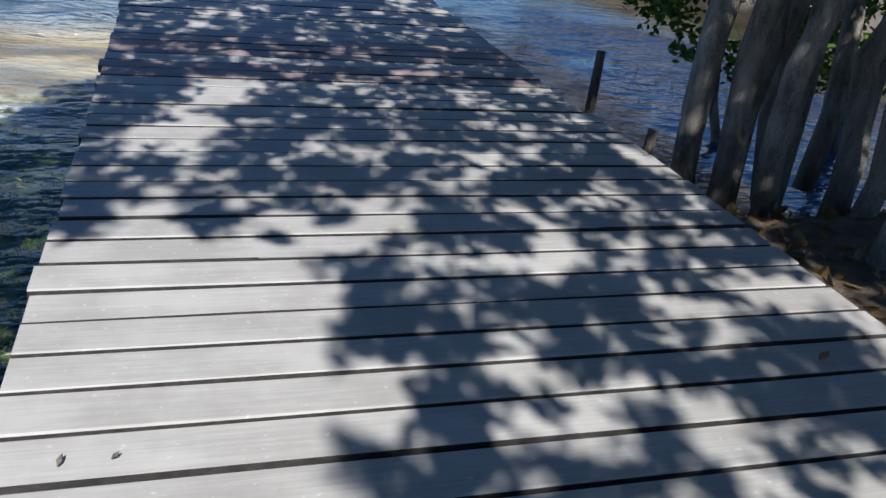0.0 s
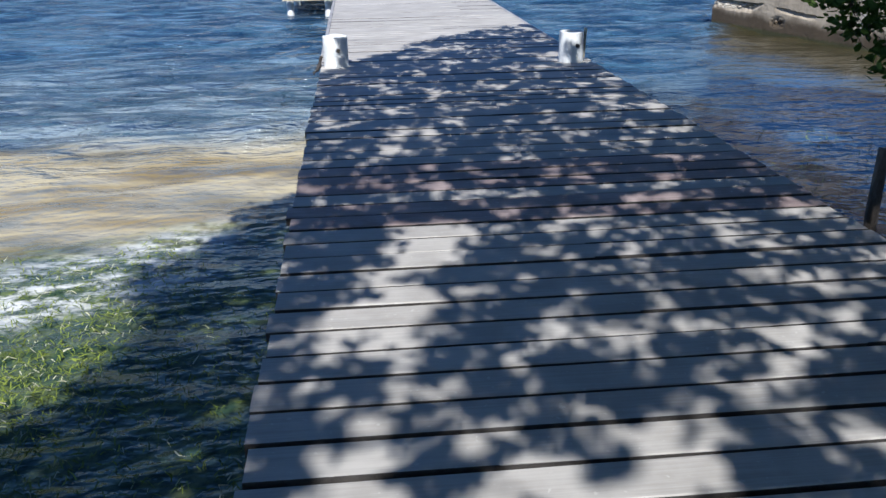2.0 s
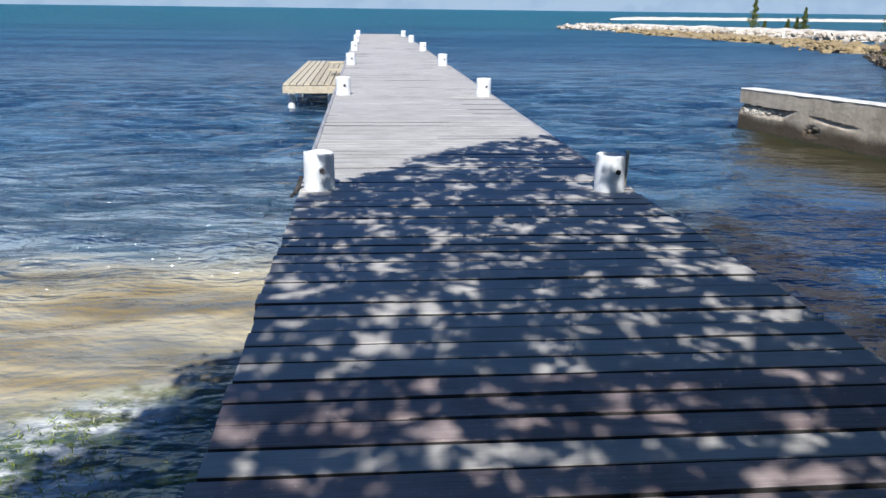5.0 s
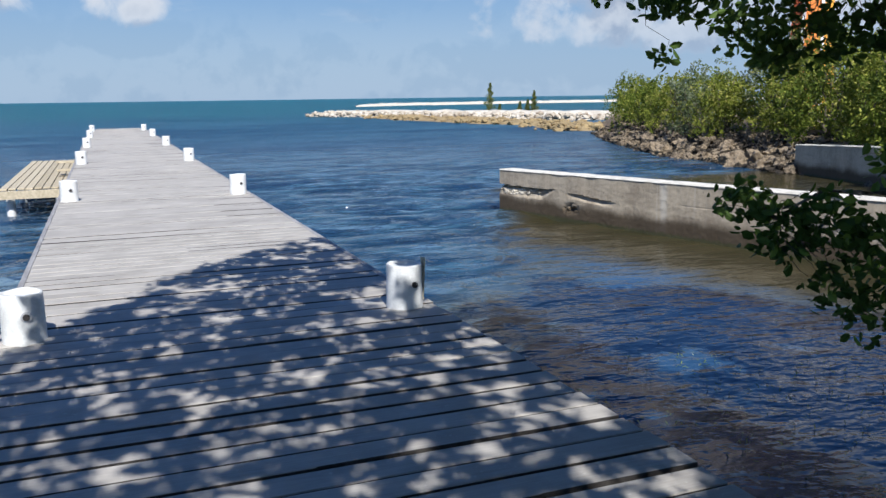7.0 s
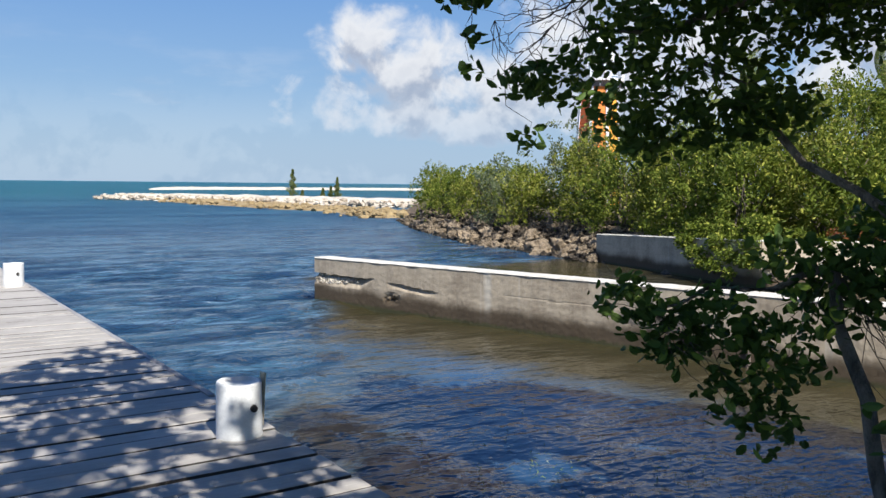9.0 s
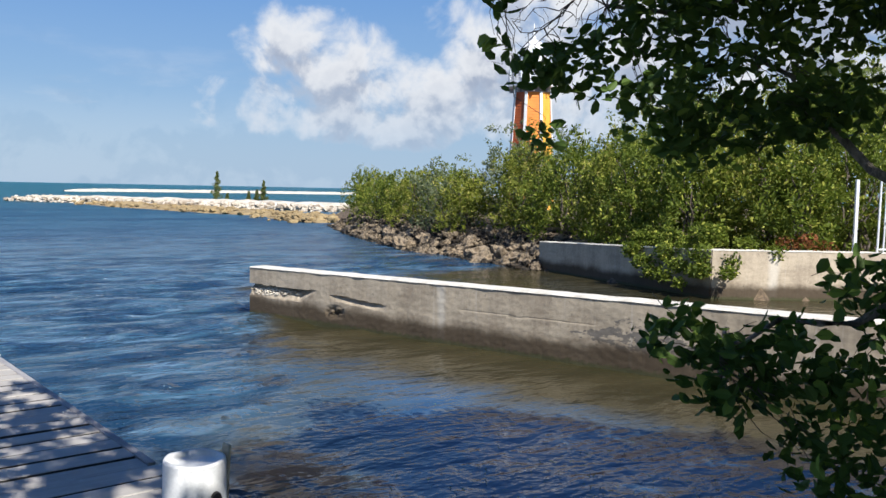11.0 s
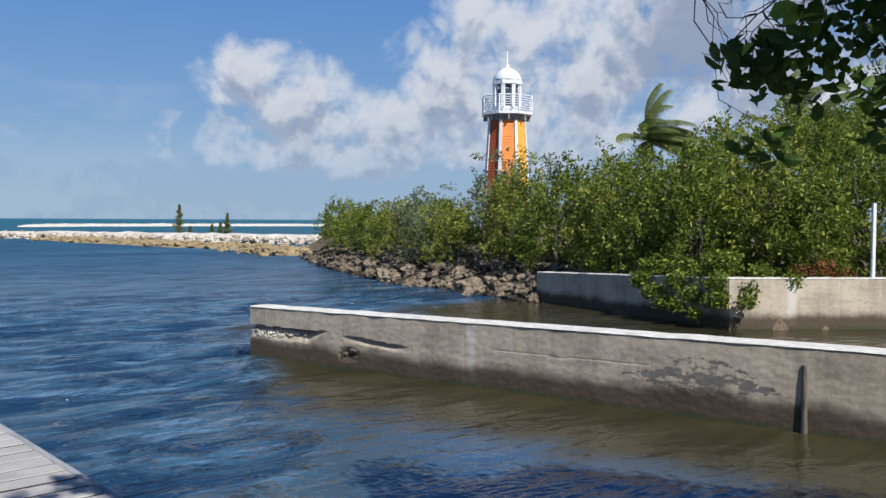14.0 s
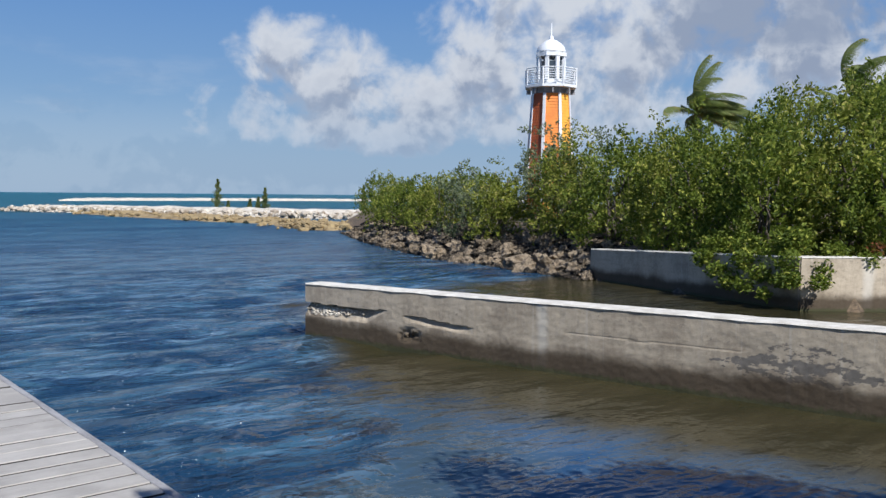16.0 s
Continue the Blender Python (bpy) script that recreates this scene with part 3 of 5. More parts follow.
def jetty_post(x, y, seed):
    rng = np.random.default_rng(seed)
    bm = bmesh.new()
    sides, r = 28, 0.128
    lean = rng.normal(0, 0.008, 2)
    rings = []
    for z, k in ((-2.4, 1.03), (-0.6, 1.02), (0.0, 1.0), (0.18, 0.985), (0.292, 0.975), (0.304, 0.955), (0.302, 0.84), (0.286, 0.82), (0.284, 0.0)):
        if k == 0:
            tip = bm.verts.new((0, 0, z))
            break
        rings.append([bm.verts.new((math.cos(q * math.tau / sides) * r * k + lean[0] * z, math.sin(q * math.tau / sides) * r * k + lean[1] * z,
                                    z + 0.01 * noise.noise(Vector((math.cos(q * math.tau / sides) * 1.5, math.sin(q * math.tau / sides) * 1.5, seed))) * (z > 0.28)))
                      for q in range(sides)])
    for lower, upper in zip(rings, rings[1:]):
        for q in range(sides):
            bm.faces.new((lower[q], lower[(q + 1) % sides], upper[(q + 1) % sides], upper[q]))
    for q in range(sides):
        bm.faces.new((rings[-1][q], rings[-1][(q + 1) % sides], tip))
    post = part("post", bm, POST, jetty, "white-painted round piling standing above the boards", True)
    post.location = (x, y, 0)
    bolt = bmesh.new()
    inward = 0.03 if x < 0 else 0.035
    tube(bolt, [(inward, -0.118, 0.17), (inward, -0.136, 0.17)], [0.022, 0.020], 12)
    part("bolt", bolt, RUST, post, "dark bolt hole")
    if x < 0:
        ring = bmesh.new()
        tube(ring, [(inward, -0.117, 0.17), (inward, -0.128, 0.17)], [0.034, 0.032], 14)
        part("washer", ring, simple("zinc", (0.35, 0.35, 0.36), (0.5, 0.5, 0.52), 20.0, 0.45), post, "grey washer")
    return post


for k, y in enumerate(POSTS):
    for x in (-1.22, 1.2):
        p = jetty_post(x, y + (0.14 if x < 0 else 0.0), k * 2 + (x > 0))
        if k == 0 and x > 0:
            bm = bmesh.new()
            box(bm, (0.142, 0.02, 0.18), (0.012, 0.05, 0.30), 0.003, Euler((0, 0.06, 0.2)).to_quaternion())
            part("splint", bm, PALE_WOOD, p, "split sliver of wood at its side")
        if k == 0 and x < 0:
            bm = bmesh.new()
            tube(bm, [(-0.15, 0.0, 0.1), (-0.17, -0.03, 0.02), (-0.2, -0.05, -0.03), (-0.24, -0.06, -0.06)], [0.02, 0.022, 0.02, 0.018], 8)
            part("rope_end", bm, RUST, p, "dark end of frayed rope")

# low landing stage beside the jetty
stage = thing("landing_stage", (-2.35, 33.6, -0.6), "low wooden landing stage of pale planks beside the jetty", "platform")
for k in range(8):
    bm = bmesh.new()
    box(bm, (-0.66 + k * 0.188, 0, 0.0), (0.165, 10.6 - 0.1 * (k % 3), 0.045), 0.006)
    part("plank", bm, PALE_WOOD, stage)
for y in (-5.34, 5.34):
    bm = bmesh.new()
    box(bm, (0, y, -0.13), (1.5, 0.06, 0.2), 0.006)
    part("end_board", bm, PALE_WOOD, stage)
for y in (-5.0, -1.7, 1.7, 5.0):
    for x in (-0.55, 0.55):
        bm = bmesh.new()
        tube(bm, [(x, y, -0.03), (x, y, -1.8)], [0.1, 0.11], 12)
        part("pile", bm, POST, stage)
bm = bmesh.new()
for k in range(2):
    box(bm, (0.62, -2.2 + k * 0.35, 0.2 + k * 0.2), (0.45, 0.32, 0.05), 0.005)
part("step", bm, PALE_WOOD, stage, "wooden step up to the jetty")


# ---- vegetation ----
def tree(name, base, label, category, limbs, clumps, leaf, size, per_m3, seed, group="", slim=0.5, droop=0.2, keep=None, twigs=True, bark=None):
    """limbs: (from, to, radius at the foot, radius at the tip), in world places; clumps: (centre, radius)."""
    rng = np.random.default_rng(seed)
    ob = thing(name, base, label, category, group)
    off = Vector(base)

    def local(points):
        return [tuple(Vector(p) - off) for p in points]

    for k, (a, b, r0, r1) in enumerate(limbs):
        pts = limb_points(a, b, rng, 0.22 if r0 < 0.05 else 0.10)
        bm = bmesh.new()
        tube(bm, local(pts), np.linspace(r0, r1, len(pts)).tolist(), 10 if r0 > 0.04 else 6)
        part("trunk" if r0 > 0.05 else "limb", bm, bark or BARK, ob, smooth=True)
    if twigs and clumps:
        bm = bmesh.new()
        ends = [Vector(b) for _, b, _, _ in limbs] or [off]
        for c, r in clumps:
            near = min(ends, key=lambda e: (e - Vector(c)).length)
            for _ in range(4 if r > 0.15 else 1):
                tip = Vector(c) + Vector(rng.normal(0, r * 0.45, 3).tolist())
                pts = limb_points(near, tip, rng, 0.25, 5)
                tube(bm, local(pts), np.linspace(0.004, 0.0015, len(pts)).tolist(), 4, False)
        tagged(part("twig_spray", bm, TWIG, ob, "thin bare twigs"), kind="stuff")
    spots = [in_clump(rng, np.array(c) - np.array(base), r, max(8, int(per_m3 * r ** 2.4))) for c, r in clumps]
    if spots:
        pts = np.concatenate(spots)
        if keep is not None:
            world_pts = pts + np.array(base)
            pts = pts[np.array([keep(p) for p in world_pts])]
        crown = new("crown", leaf_data("crown", pts, size, rng, leaf, droop, slim))
        crown.parent = ob
    return ob


# shade tree over the start of the jetty
rng = np.random.default_rng(11)
STEMS = [((2.13, 5.80), (2.22, 6.0), 0.085), ((2.32, 5.62), (2.45, 5.75), 0.095), ((2.47, 5.36), (2.55, 5.3), 0.08), ((2.78, 5.75), (2.95, 5.9), 0.085), ((2.62, 5.98), (2.72, 6.3), 0.07),
         ((3.02, 5.45), (3.2, 5.4), 0.085), ((2.36, 4.32), (2.42, 4.1), 0.105), ((2.86, 5.1), (2.98, 4.9), 0.075), ((3.35, 5.75), (3.6, 5.9), 0.09), ((3.3, 4.9), (3.6, 4.5), 0.08), ((3.05, 6.15), (3.2, 6.5), 0.08),
         ((3.65, 5.25), (3.9, 5.1), 0.09), ((3.55, 6.35), (3.8, 6.8), 0.08), ((4.0, 5.7), (4.3, 5.9), 0.1), ((2.55, 6.35), (2.7, 6.9), 0.06)]
limbs = []
for (x, y), (u, v), r in STEMS:
    limbs.append(((x, y, -0.7), (u, v, 2.8), r, r * 0.72))
    for _ in range(3):
        limbs.append(((u, v, 2.75), (u - 1.2 + rng.normal(0, 1.5), v - 0.8 + rng.normal(0, 1.6), 4.2 + rng.normal(0, 0.5)), r * 0.6, 0.02))
SHADE = SUN_WAY / SUN_WAY.z
SUNNY = [(-1.0, 3.9, 0.55, 0.9), (-0.25, 4.05, 0.35, 0.5), (-0.95, 5.2, 0.45, 0.5), (0.75, 5.35, 0.6, 0.45), (-0.95, 5.8, 0.3, 0.5), (-0.35, 6.5, 0.5, 0.35), (0.25, 7.0, 0.35, 0.3), (0.45, 4.4, 0.45, 0.3), (0.25, 3.05, 0.45, 0.5), (0.25, 3.05, 0.35, 0.4),
         (-1.05, 8.75, 0.25, 0.25), (-0.3, 8.8, 0.35, 0.2), (0.1, 10.3, 0.7, 0.35), (0.85, 9.6, 0.35, 0.3), (1.2, 11.42, 0.3, 0.25), (0.4, 11.5, 0.4, 0.25), (-1.2, 11.1, 0.2, 0.3)]


SHADY = [(1.05, 3.0, 0.5, 0.55), (-0.35, 3.25, 0.28, 0.5), (-1.3, 4.6, 0.25, 0.3), (0.1, 5.0, 0.4, 0.5), (1.2, 4.3, 0.3, 0.4), (0.0, 7.9, 1.4, 0.7), (0.9, 6.4, 0.5, 0.4)]


def sun_fleck(u, v):
    """True where the crown is thin enough to let a fleck of sun fall on the place (u, v)."""
    if ((u + 1.0) / 0.55) ** 2 + ((v - 3.5) / 1.15) ** 2 < 1 + 1.1 * noise.noise(Vector((u * 3, v * 3, 1))):
        return True
    limit = np.interp(v, [0.0, 3.4, 4.5, 6.2, 7.6, 9.0, 13.0], [0.16, 0.14, 0.17, 0.26, 0.42, 0.42, 0.34])
    for a, b, r, s in SUNNY:
        limit -= 0.28 * max(0.0, 1 - ((u - a) / r) ** 2 - ((v - b) / s) ** 2)
    for a, b, r, s in SHADY:
        limit += 0.32 * max(0.0, 1 - ((u - a) / r) ** 2 - ((v - b) / s) ** 2)
    return noise.noise(Vector((u * 2.1, v * 2.1, 4))) * 0.5 + 0.6 * noise.noise(Vector((u * 4.7, v * 4.7, 7))) + 0.6 * noise.noise(Vector((u * 8.5, v * 8.5, 2))) > limit


def canopy_clumps():
    out = []
    for k in range(8600):
        over = k < 6000
        u, v = (rng.uniform(-2.2, 2.2), rng.uniform(0.8, 14.8)) if over else (rng.uniform(-3.25, 8.3), rng.uniform(-2.0, 15.2))
        if not over and abs(u) < 2.2 and v > 0.8:
            continue
        reach = np.interp(u, [-3.4, -3, -2, -1, 0, 1, 1.2, 1.7, 4.4, 6.7, 8.2], [4.6, 7.4, 10.0, 11.7, 13.3, 14.2, 14.4, 14.4, 14.8, 14.1, 11.5])
        if v > reach or (over and -1.5 < u and sun_fleck(u, v)) or (not over and noise.noise(Vector((u * 0.95, v * 0.95, 4))) > 0.5):
            continue
        z = rng.uniform(3.3, 5.6)
        out.append(((u + SHADE.x * z, v + SHADE.y * z, z), rng.uniform(0.07, 0.16) if over else rng.uniform(0.22, 0.5)))
    return out


tree("shade_tree", (2.6, 5.3, -0.45), "many-stemmed shoreline tree with pale bark leaning over the jetty", "tree", limbs, canopy_clumps() + [((3.75, 8.6, -0.1), 0.26), ((3.62, 8.7, 0.25), 0.3), ((3.9, 8.4, 0.4), 0.25), ((4.2, 7.0, 0.1), 0.4), ((4.8, 6.6, 0.2), 0.5), ((5.3, 6.1, 0.3), 0.5), ((3.95, 7.3, 0.3), 0.3), ((4.6, 7.0, 0.7), 0.5)], LEAF_DARK, 0.105, 1900, 5, twigs=False)

# tree standing in the shallows beside the jetty, with hanging leafy branches
LOW = [((3.55, 10.53, 0.68), 0.28), ((3.75, 10.38, 0.45), 0.33), ((4.0, 10.23, 0.55), 0.36), ((4.3, 9.98, 0.35), 0.4), ((4.6, 9.78, 0.75), 0.42), ((5.0, 9.58, 0.95), 0.5),
       ((5.4, 9.38, 0.6), 0.55), ((3.85, 10.03, 0.12), 0.24), ((4.1, 9.88, -0.05), 0.28), ((4.75, 9.03, -0.35), 0.36), ((5.2, 8.98, -0.5), 0.42), ((5.6, 9.18, 0.1), 0.5), ((5.9, 9.48, 0.9), 0.55),
       ((4.45, 10.03, 0.95), 0.3), ((5.5, 9.88, 1.2), 0.4)]
HIGH = [((3.60, 11.66, 1.74), 0.15), ((3.60, 11.74, 2.15), 0.23), ((3.90, 11.64, 2.2), 0.32), ((3.95, 11.09, 1.95), 0.33), ((4.20, 11.24, 2.45), 0.42), ((4.50, 11.04, 2.1), 0.37),
        ((4.65, 11.24, 2.8), 0.53), ((5.05, 10.74, 2.5), 0.48), ((5.25, 11.14, 3.2), 0.62), ((4.25, 11.64, 3.1), 0.44), ((5.65, 10.34, 2.7), 0.53), ((6.05, 10.74, 3.3), 0.70), ((4.75, 11.84, 3.6), 0.62),
        ((6.35, 9.74, 2.6), 0.53), ((4.10, 10.94, 1.7), 0.22), ((4.95, 10.44, 2.0), 0.35), ((4.15, 11.0, 1.75), 0.24), ((4.45, 10.8, 1.8), 0.28), ((4.75, 10.6, 1.9), 0.3)]
HANG = [((2.32, 10.87, 2.47), 0.12), ((2.55, 10.97, 2.5), 0.14), ((2.62, 11.02, 2.3), 0.10), ((2.6, 10.99, 2.1), 0.10), ((2.75, 11.17, 2.6), 0.12)]
limbs = [((4.75, 9.2, -1.7), (4.6, 9.8, 0.9), 0.06, 0.04), ((5.15, 9.2, -1.6), (5.15, 9.7, 1.2), 0.06, 0.045), ((6.1, 9.0, -1.5), (6.6, 10.2, 2.9), 0.1, 0.07),
         ((4.6, 9.8, 0.9), (3.7, 10.5, 0.6), 0.03, 0.008), ((5.15, 9.7, 1.2), (4.9, 11.2, 2.4), 0.04, 0.015), ((6.6, 10.2, 2.9), (4.1, 11.6, 2.6), 0.045, 0.012),
         ((6.6, 10.2, 2.9), (5.0, 11.4, 3.6), 0.045, 0.012),
         ((4.1, 11.6, 2.6), (3.7, 12.1, 3.0), 0.006, 0.002), ((4.1, 11.6, 2.8), (3.55, 12.0, 2.65), 0.006, 0.002), ((3.3, 10.8, 4.4), (2.55, 10.95, 2.65), 0.009, 0.004)]
shallows_tree = tree("shallows_tree", (5.2, 9.2, -1.4), "dark leafy tree standing in the shallows with drooping branches", "tree", limbs, LOW + HIGH + HANG, LEAF_DARK, 0.088, 2500, 21, slim=0.58, droop=0.5)


def bare_twigs(parent, root, tips, seed):
    """Leafless branch ends that fork twice."""
    rng = np.random.default_rng(seed)
    off = parent.matrix_world.translation
    for tip in tips:
        bm = bmesh.new()
        pts = limb_points(root, tip, rng, 0.16, 8)
        tube(bm, [Vector(p) - off for p in pts], np.linspace(0.010, 0.003, len(pts)).tolist(), 5, False)
        along = np.array(tip) - np.array(root)
        for i in range(2, 8):
            for _ in range(2):
                a = np.array(pts[i])
                b = a + along * rng.uniform(0.12, 0.3) + rng.normal(0, 0.14, 3)
                side = limb_points(a, b, rng, 0.3, 5)
                tube(bm, [Vector(p) - off for p in side], np.linspace(0.0045, 0.0016, len(side)).tolist(), 4, False)
                fork = np.array(side[3])
                end = limb_points(fork, fork + along * 0.1 + rng.normal(0, 0.09, 3), rng, 0.3, 4)
                tube(bm, [Vector(p) - off for p in end], np.linspace(0.003, 0.0012, len(end)).tolist(), 4, False)
        part("bare_branch", bm, TWIG, parent, "leafless twisted twigs")


bare_twigs(shallows_tree, (4.05, 11.35, 2.85), [(3.51, 11.77, 2.27), (3.45, 11.8, 2.88), (3.55, 11.65, 2.55), (3.3, 12.0, 3.0)], 9)


def bush(at, height, spread, leaf, seed, label, size=0.125, dense=2000):
    rng = np.random.default_rng(seed)
    x, y = at
    z = ground_z(x, y) - 0.05
    limbs = []
    for _ in range(7):
        tip = (x + rng.normal(0, spread * 0.35), y + rng.normal(0, spread * 0.35), z + height * rng.uniform(0.5, 0.85))
        limbs.append(((x + rng.normal(0, 0.15), y + rng.normal(0, 0.15), z), tip, 0.045, 0.015))
    ob = tree("bush", (x, y, z), label, "bush", limbs, [], leaf, size, 0, seed, "bushes along the shore", twigs=False, bark=TWIG)
    centres, ways = [], []
    for _ in range(int((60 + 42 * spread * height / 2.6) * dense / 2000)):
        a, q = rng.uniform(0, math.tau), rng.random() ** 0.55
        dome = height * (1.0 - 0.5 * q ** 2.2) * (1 + 0.35 * noise.noise(Vector((x + 2 * q * math.cos(a), y + 2 * q * math.sin(a), seed))))
        tall = dome * (rng.uniform(0.82, 1.14) if rng.random() < 0.45 else rng.uniform(0.12, 0.95))
        tip = np.array([math.cos(a) * q * spread * 1.1, math.sin(a) * q * spread * 1.1, tall])
        d = np.array([math.cos(a) * q * 0.9 + 0.2, math.sin(a) * q * 0.9, 0.75]) + rng.normal(0, 0.38, 3)
        d /= np.linalg.norm(d)
        size_of = rng.uniform(0.55, 1.05) * (0.75 + 0.1 * height)
        k = int(46 * size_of)
        back = rng.random((k, 1)) ** 0.85
        out = rng.normal(0, 1, (k, 3))
        out -= (out @ d)[:, None] * d
        out /= np.linalg.norm(out, axis=1, keepdims=True)
        centres.append(tip - d * back * size_of + out * (0.06 + 0.15 * back) * rng.uniform(0.5, 1.2, (k, 1)))
        ways.append(out * 0.8 + d * 0.7 + rng.normal(0, 0.25, (k, 3)))
    crown = new("crown", leaf_data("crown", np.concatenate(centres), size, rng, leaf, 0.0, 0.46, ways=np.concatenate(ways)))
    crown.parent = ob
    return ob


BUSHES = [((34.0, 57.5), 3.3, 1.6, LEAF_BUSH), ((31.5, 52.5), 2.7, 1.9, LEAF_OLIVE), ((29.4, 48.0), 2.8, 2.1, LEAF_BUSH), ((27.8, 43.5), 2.8, 2.0, LEAF_OLIVE), ((26.0, 39.6), 3.2, 1.8, LEAF_GREY),
          ((26.8, 35.6), 4.7, 1.9, LEAF_GREY), ((25.0, 36.6), 3.0, 1.5, LEAF_OLIVE), ((25.2, 33.0), 4.1, 1.6, LEAF_OLIVE), ((27.2, 33.0), 4.3, 2.0, LEAF_GREY), ((24.4, 30.0), 3.7, 1.9, LEAF_BUSH), ((26.5, 28.6), 4.7, 2.2, LEAF_BUSH),
          ((23.2, 27.2), 3.2, 1.5, LEAF_OLIVE), ((22.3, 25.0), 3.9, 1.6, LEAF_BUSH), ((24.6, 24.2), 4.6, 2.1, LEAF_BUSH), ((21.6, 22.6), 3.7, 1.4, LEAF_BUSH), ((23.4, 21.4), 4.6, 1.9, LEAF_OLIVE),
          ((22.6, 19.9), 3.4, 1.3, LEAF_BUSH), ((24.9, 19.2), 4.4, 1.9, LEAF_BUSH), ((26.6, 22.0), 5.8, 2.3, LEAF_BUSH), ((27.4, 17.6), 4.2, 2.0, LEAF_OLIVE), ((30.5, 27.0), 6.0, 2.6, LEAF_OLIVE),
          ((30.5, 22.0), 6.5, 2.6, LEAF_BUSH), ((30.0, 37.0), 3.9, 2.2, LEAF_BUSH), ((29.5, 43.0), 3.0, 2.0, LEAF_BUSH), ((33.0, 18.5), 4.4, 2.4, LEAF_OLIVE), ((32.6, 50.5), 2.8, 2.0, LEAF_BUSH), ((29.0, 31.0), 4.6, 2.2, LEAF_OLIVE)]
for k, (at, h, s, leaf) in enumerate(BUSHES):
    h *= 0.94
    tone = {LEAF_BUSH.name: "bright green mangrove bush", LEAF_OLIVE.name: "olive-green mangrove bush", LEAF_GREY.name: "sparse grey-green bush"}[leaf.name]
    bush(at, h, s, leaf, 100 + k, tone + " on the rocky shore", dense=1300 if leaf is LEAF_GREY else 1950)
# spray of the bush hanging over the wall
tree("overhanging_bush", (20.8, 22.3, -0.3), "leafy branches hanging over the concrete wall", "bush", [((20.9, 22.3, -0.3), (19.5, 21.8, -0.3), 0.03, 0.008)],
     [((20.2, 22.4, 0.15), 0.5), ((19.7, 22.2, -0.2), 0.42), ((19.4, 21.6, -0.5), 0.36), ((19.9, 21.5, 0.0), 0.45), ((19.6, 22.9, -0.5), 0.36), ((19.3, 21.0, -0.6), 0.3), ((20.4, 23.4, 0.1), 0.5), ((19.2, 21.9, -0.8), 0.3), ((19.5, 20.9, -0.15), 0.42), ((19.9, 20.3, -0.3), 0.34), ((20.6, 20.3, 0.1), 0.4), ((20.0, 21.0, 0.35), 0.5), ((19.2, 20.7, -0.55), 0.36), ((19.5, 20.1, -0.6), 0.3), ((19.1, 21.3, -0.95), 0.26), ((20.9, 19.6, -0.1), 0.34), ((19.5, 22.5, -0.75), 0.34), ((19.9, 23.5, -0.2), 0.4)], LEAF_BUSH, 0.10, 3600, 77, twigs=False)
tree("dry_shrub", (21.9, 19.2, -0.2), "low shrub of dry red-brown leaves behind the wall", "shrub", [], [((21.4, 19.6, 0.1), 0.35), ((21.8, 19.25, 0.15), 0.42), ((22.2, 18.9, 0.05), 0.35)], LEAF_RED, 0.12, 900, 78, twigs=False)


# ---- shore rocks ----
def rock_mesh(seed):
    bm = bmesh.new()
    bmesh.ops.create_icosphere(bm, subdivisions=3, radius=0.5)
    for v in bm.verts:
        p = v.co.normalized()
        k = 1 + 0.75 * noise.noise(p * 1.6 + Vector((seed * 7.1, 0, 0))) + 0.45 * noise.noise(p * 4.5 + Vector((0, seed * 3.3, 0))) + 0.22 * noise.noise(p * 10.0 + Vector((seed, 0, 2)))
        v.co = Vector((p.x * 0.62 * k, p.y * 0.5 * k, p.z * 0.40 * k))
    data = bpy.data.meshes.new("boulder")
    bm.to_mesh(data)
    bm.free()
    data.materials.append(ROCK)
    return data


ROCKS = [rock_mesh(k) for k in range(7)]
rng = np.random.default_rng(31)
for k in range(290):
    y = 28.7 + 30 * (k / 290) ** 1.25 + rng.normal(0, 0.3)
    inland = rng.uniform(-0.35, 2.3)
    x = rock_x(y) + inland
    z = WATER_Z + 0.02 + 0.42 * max(0.0, inland) + rng.uniform(-0.05, 0.16)
    ob = new("boulder", ROCKS[k % 7])
    s = (0.26 + 0.5 * rng.random() ** 2.0) * (1.05 if inland < 0.6 else 0.85)
    ob.matrix_world = Matrix.LocRotScale((x, y, z), Euler(rng.uniform(-0.6, 0.6, 2).tolist() + [rng.uniform(0, 6.28)]), (s, s, s))
    tagged(ob, "rough brown and grey limestone boulder at the waterline", "boulder", "riprap along the shore")


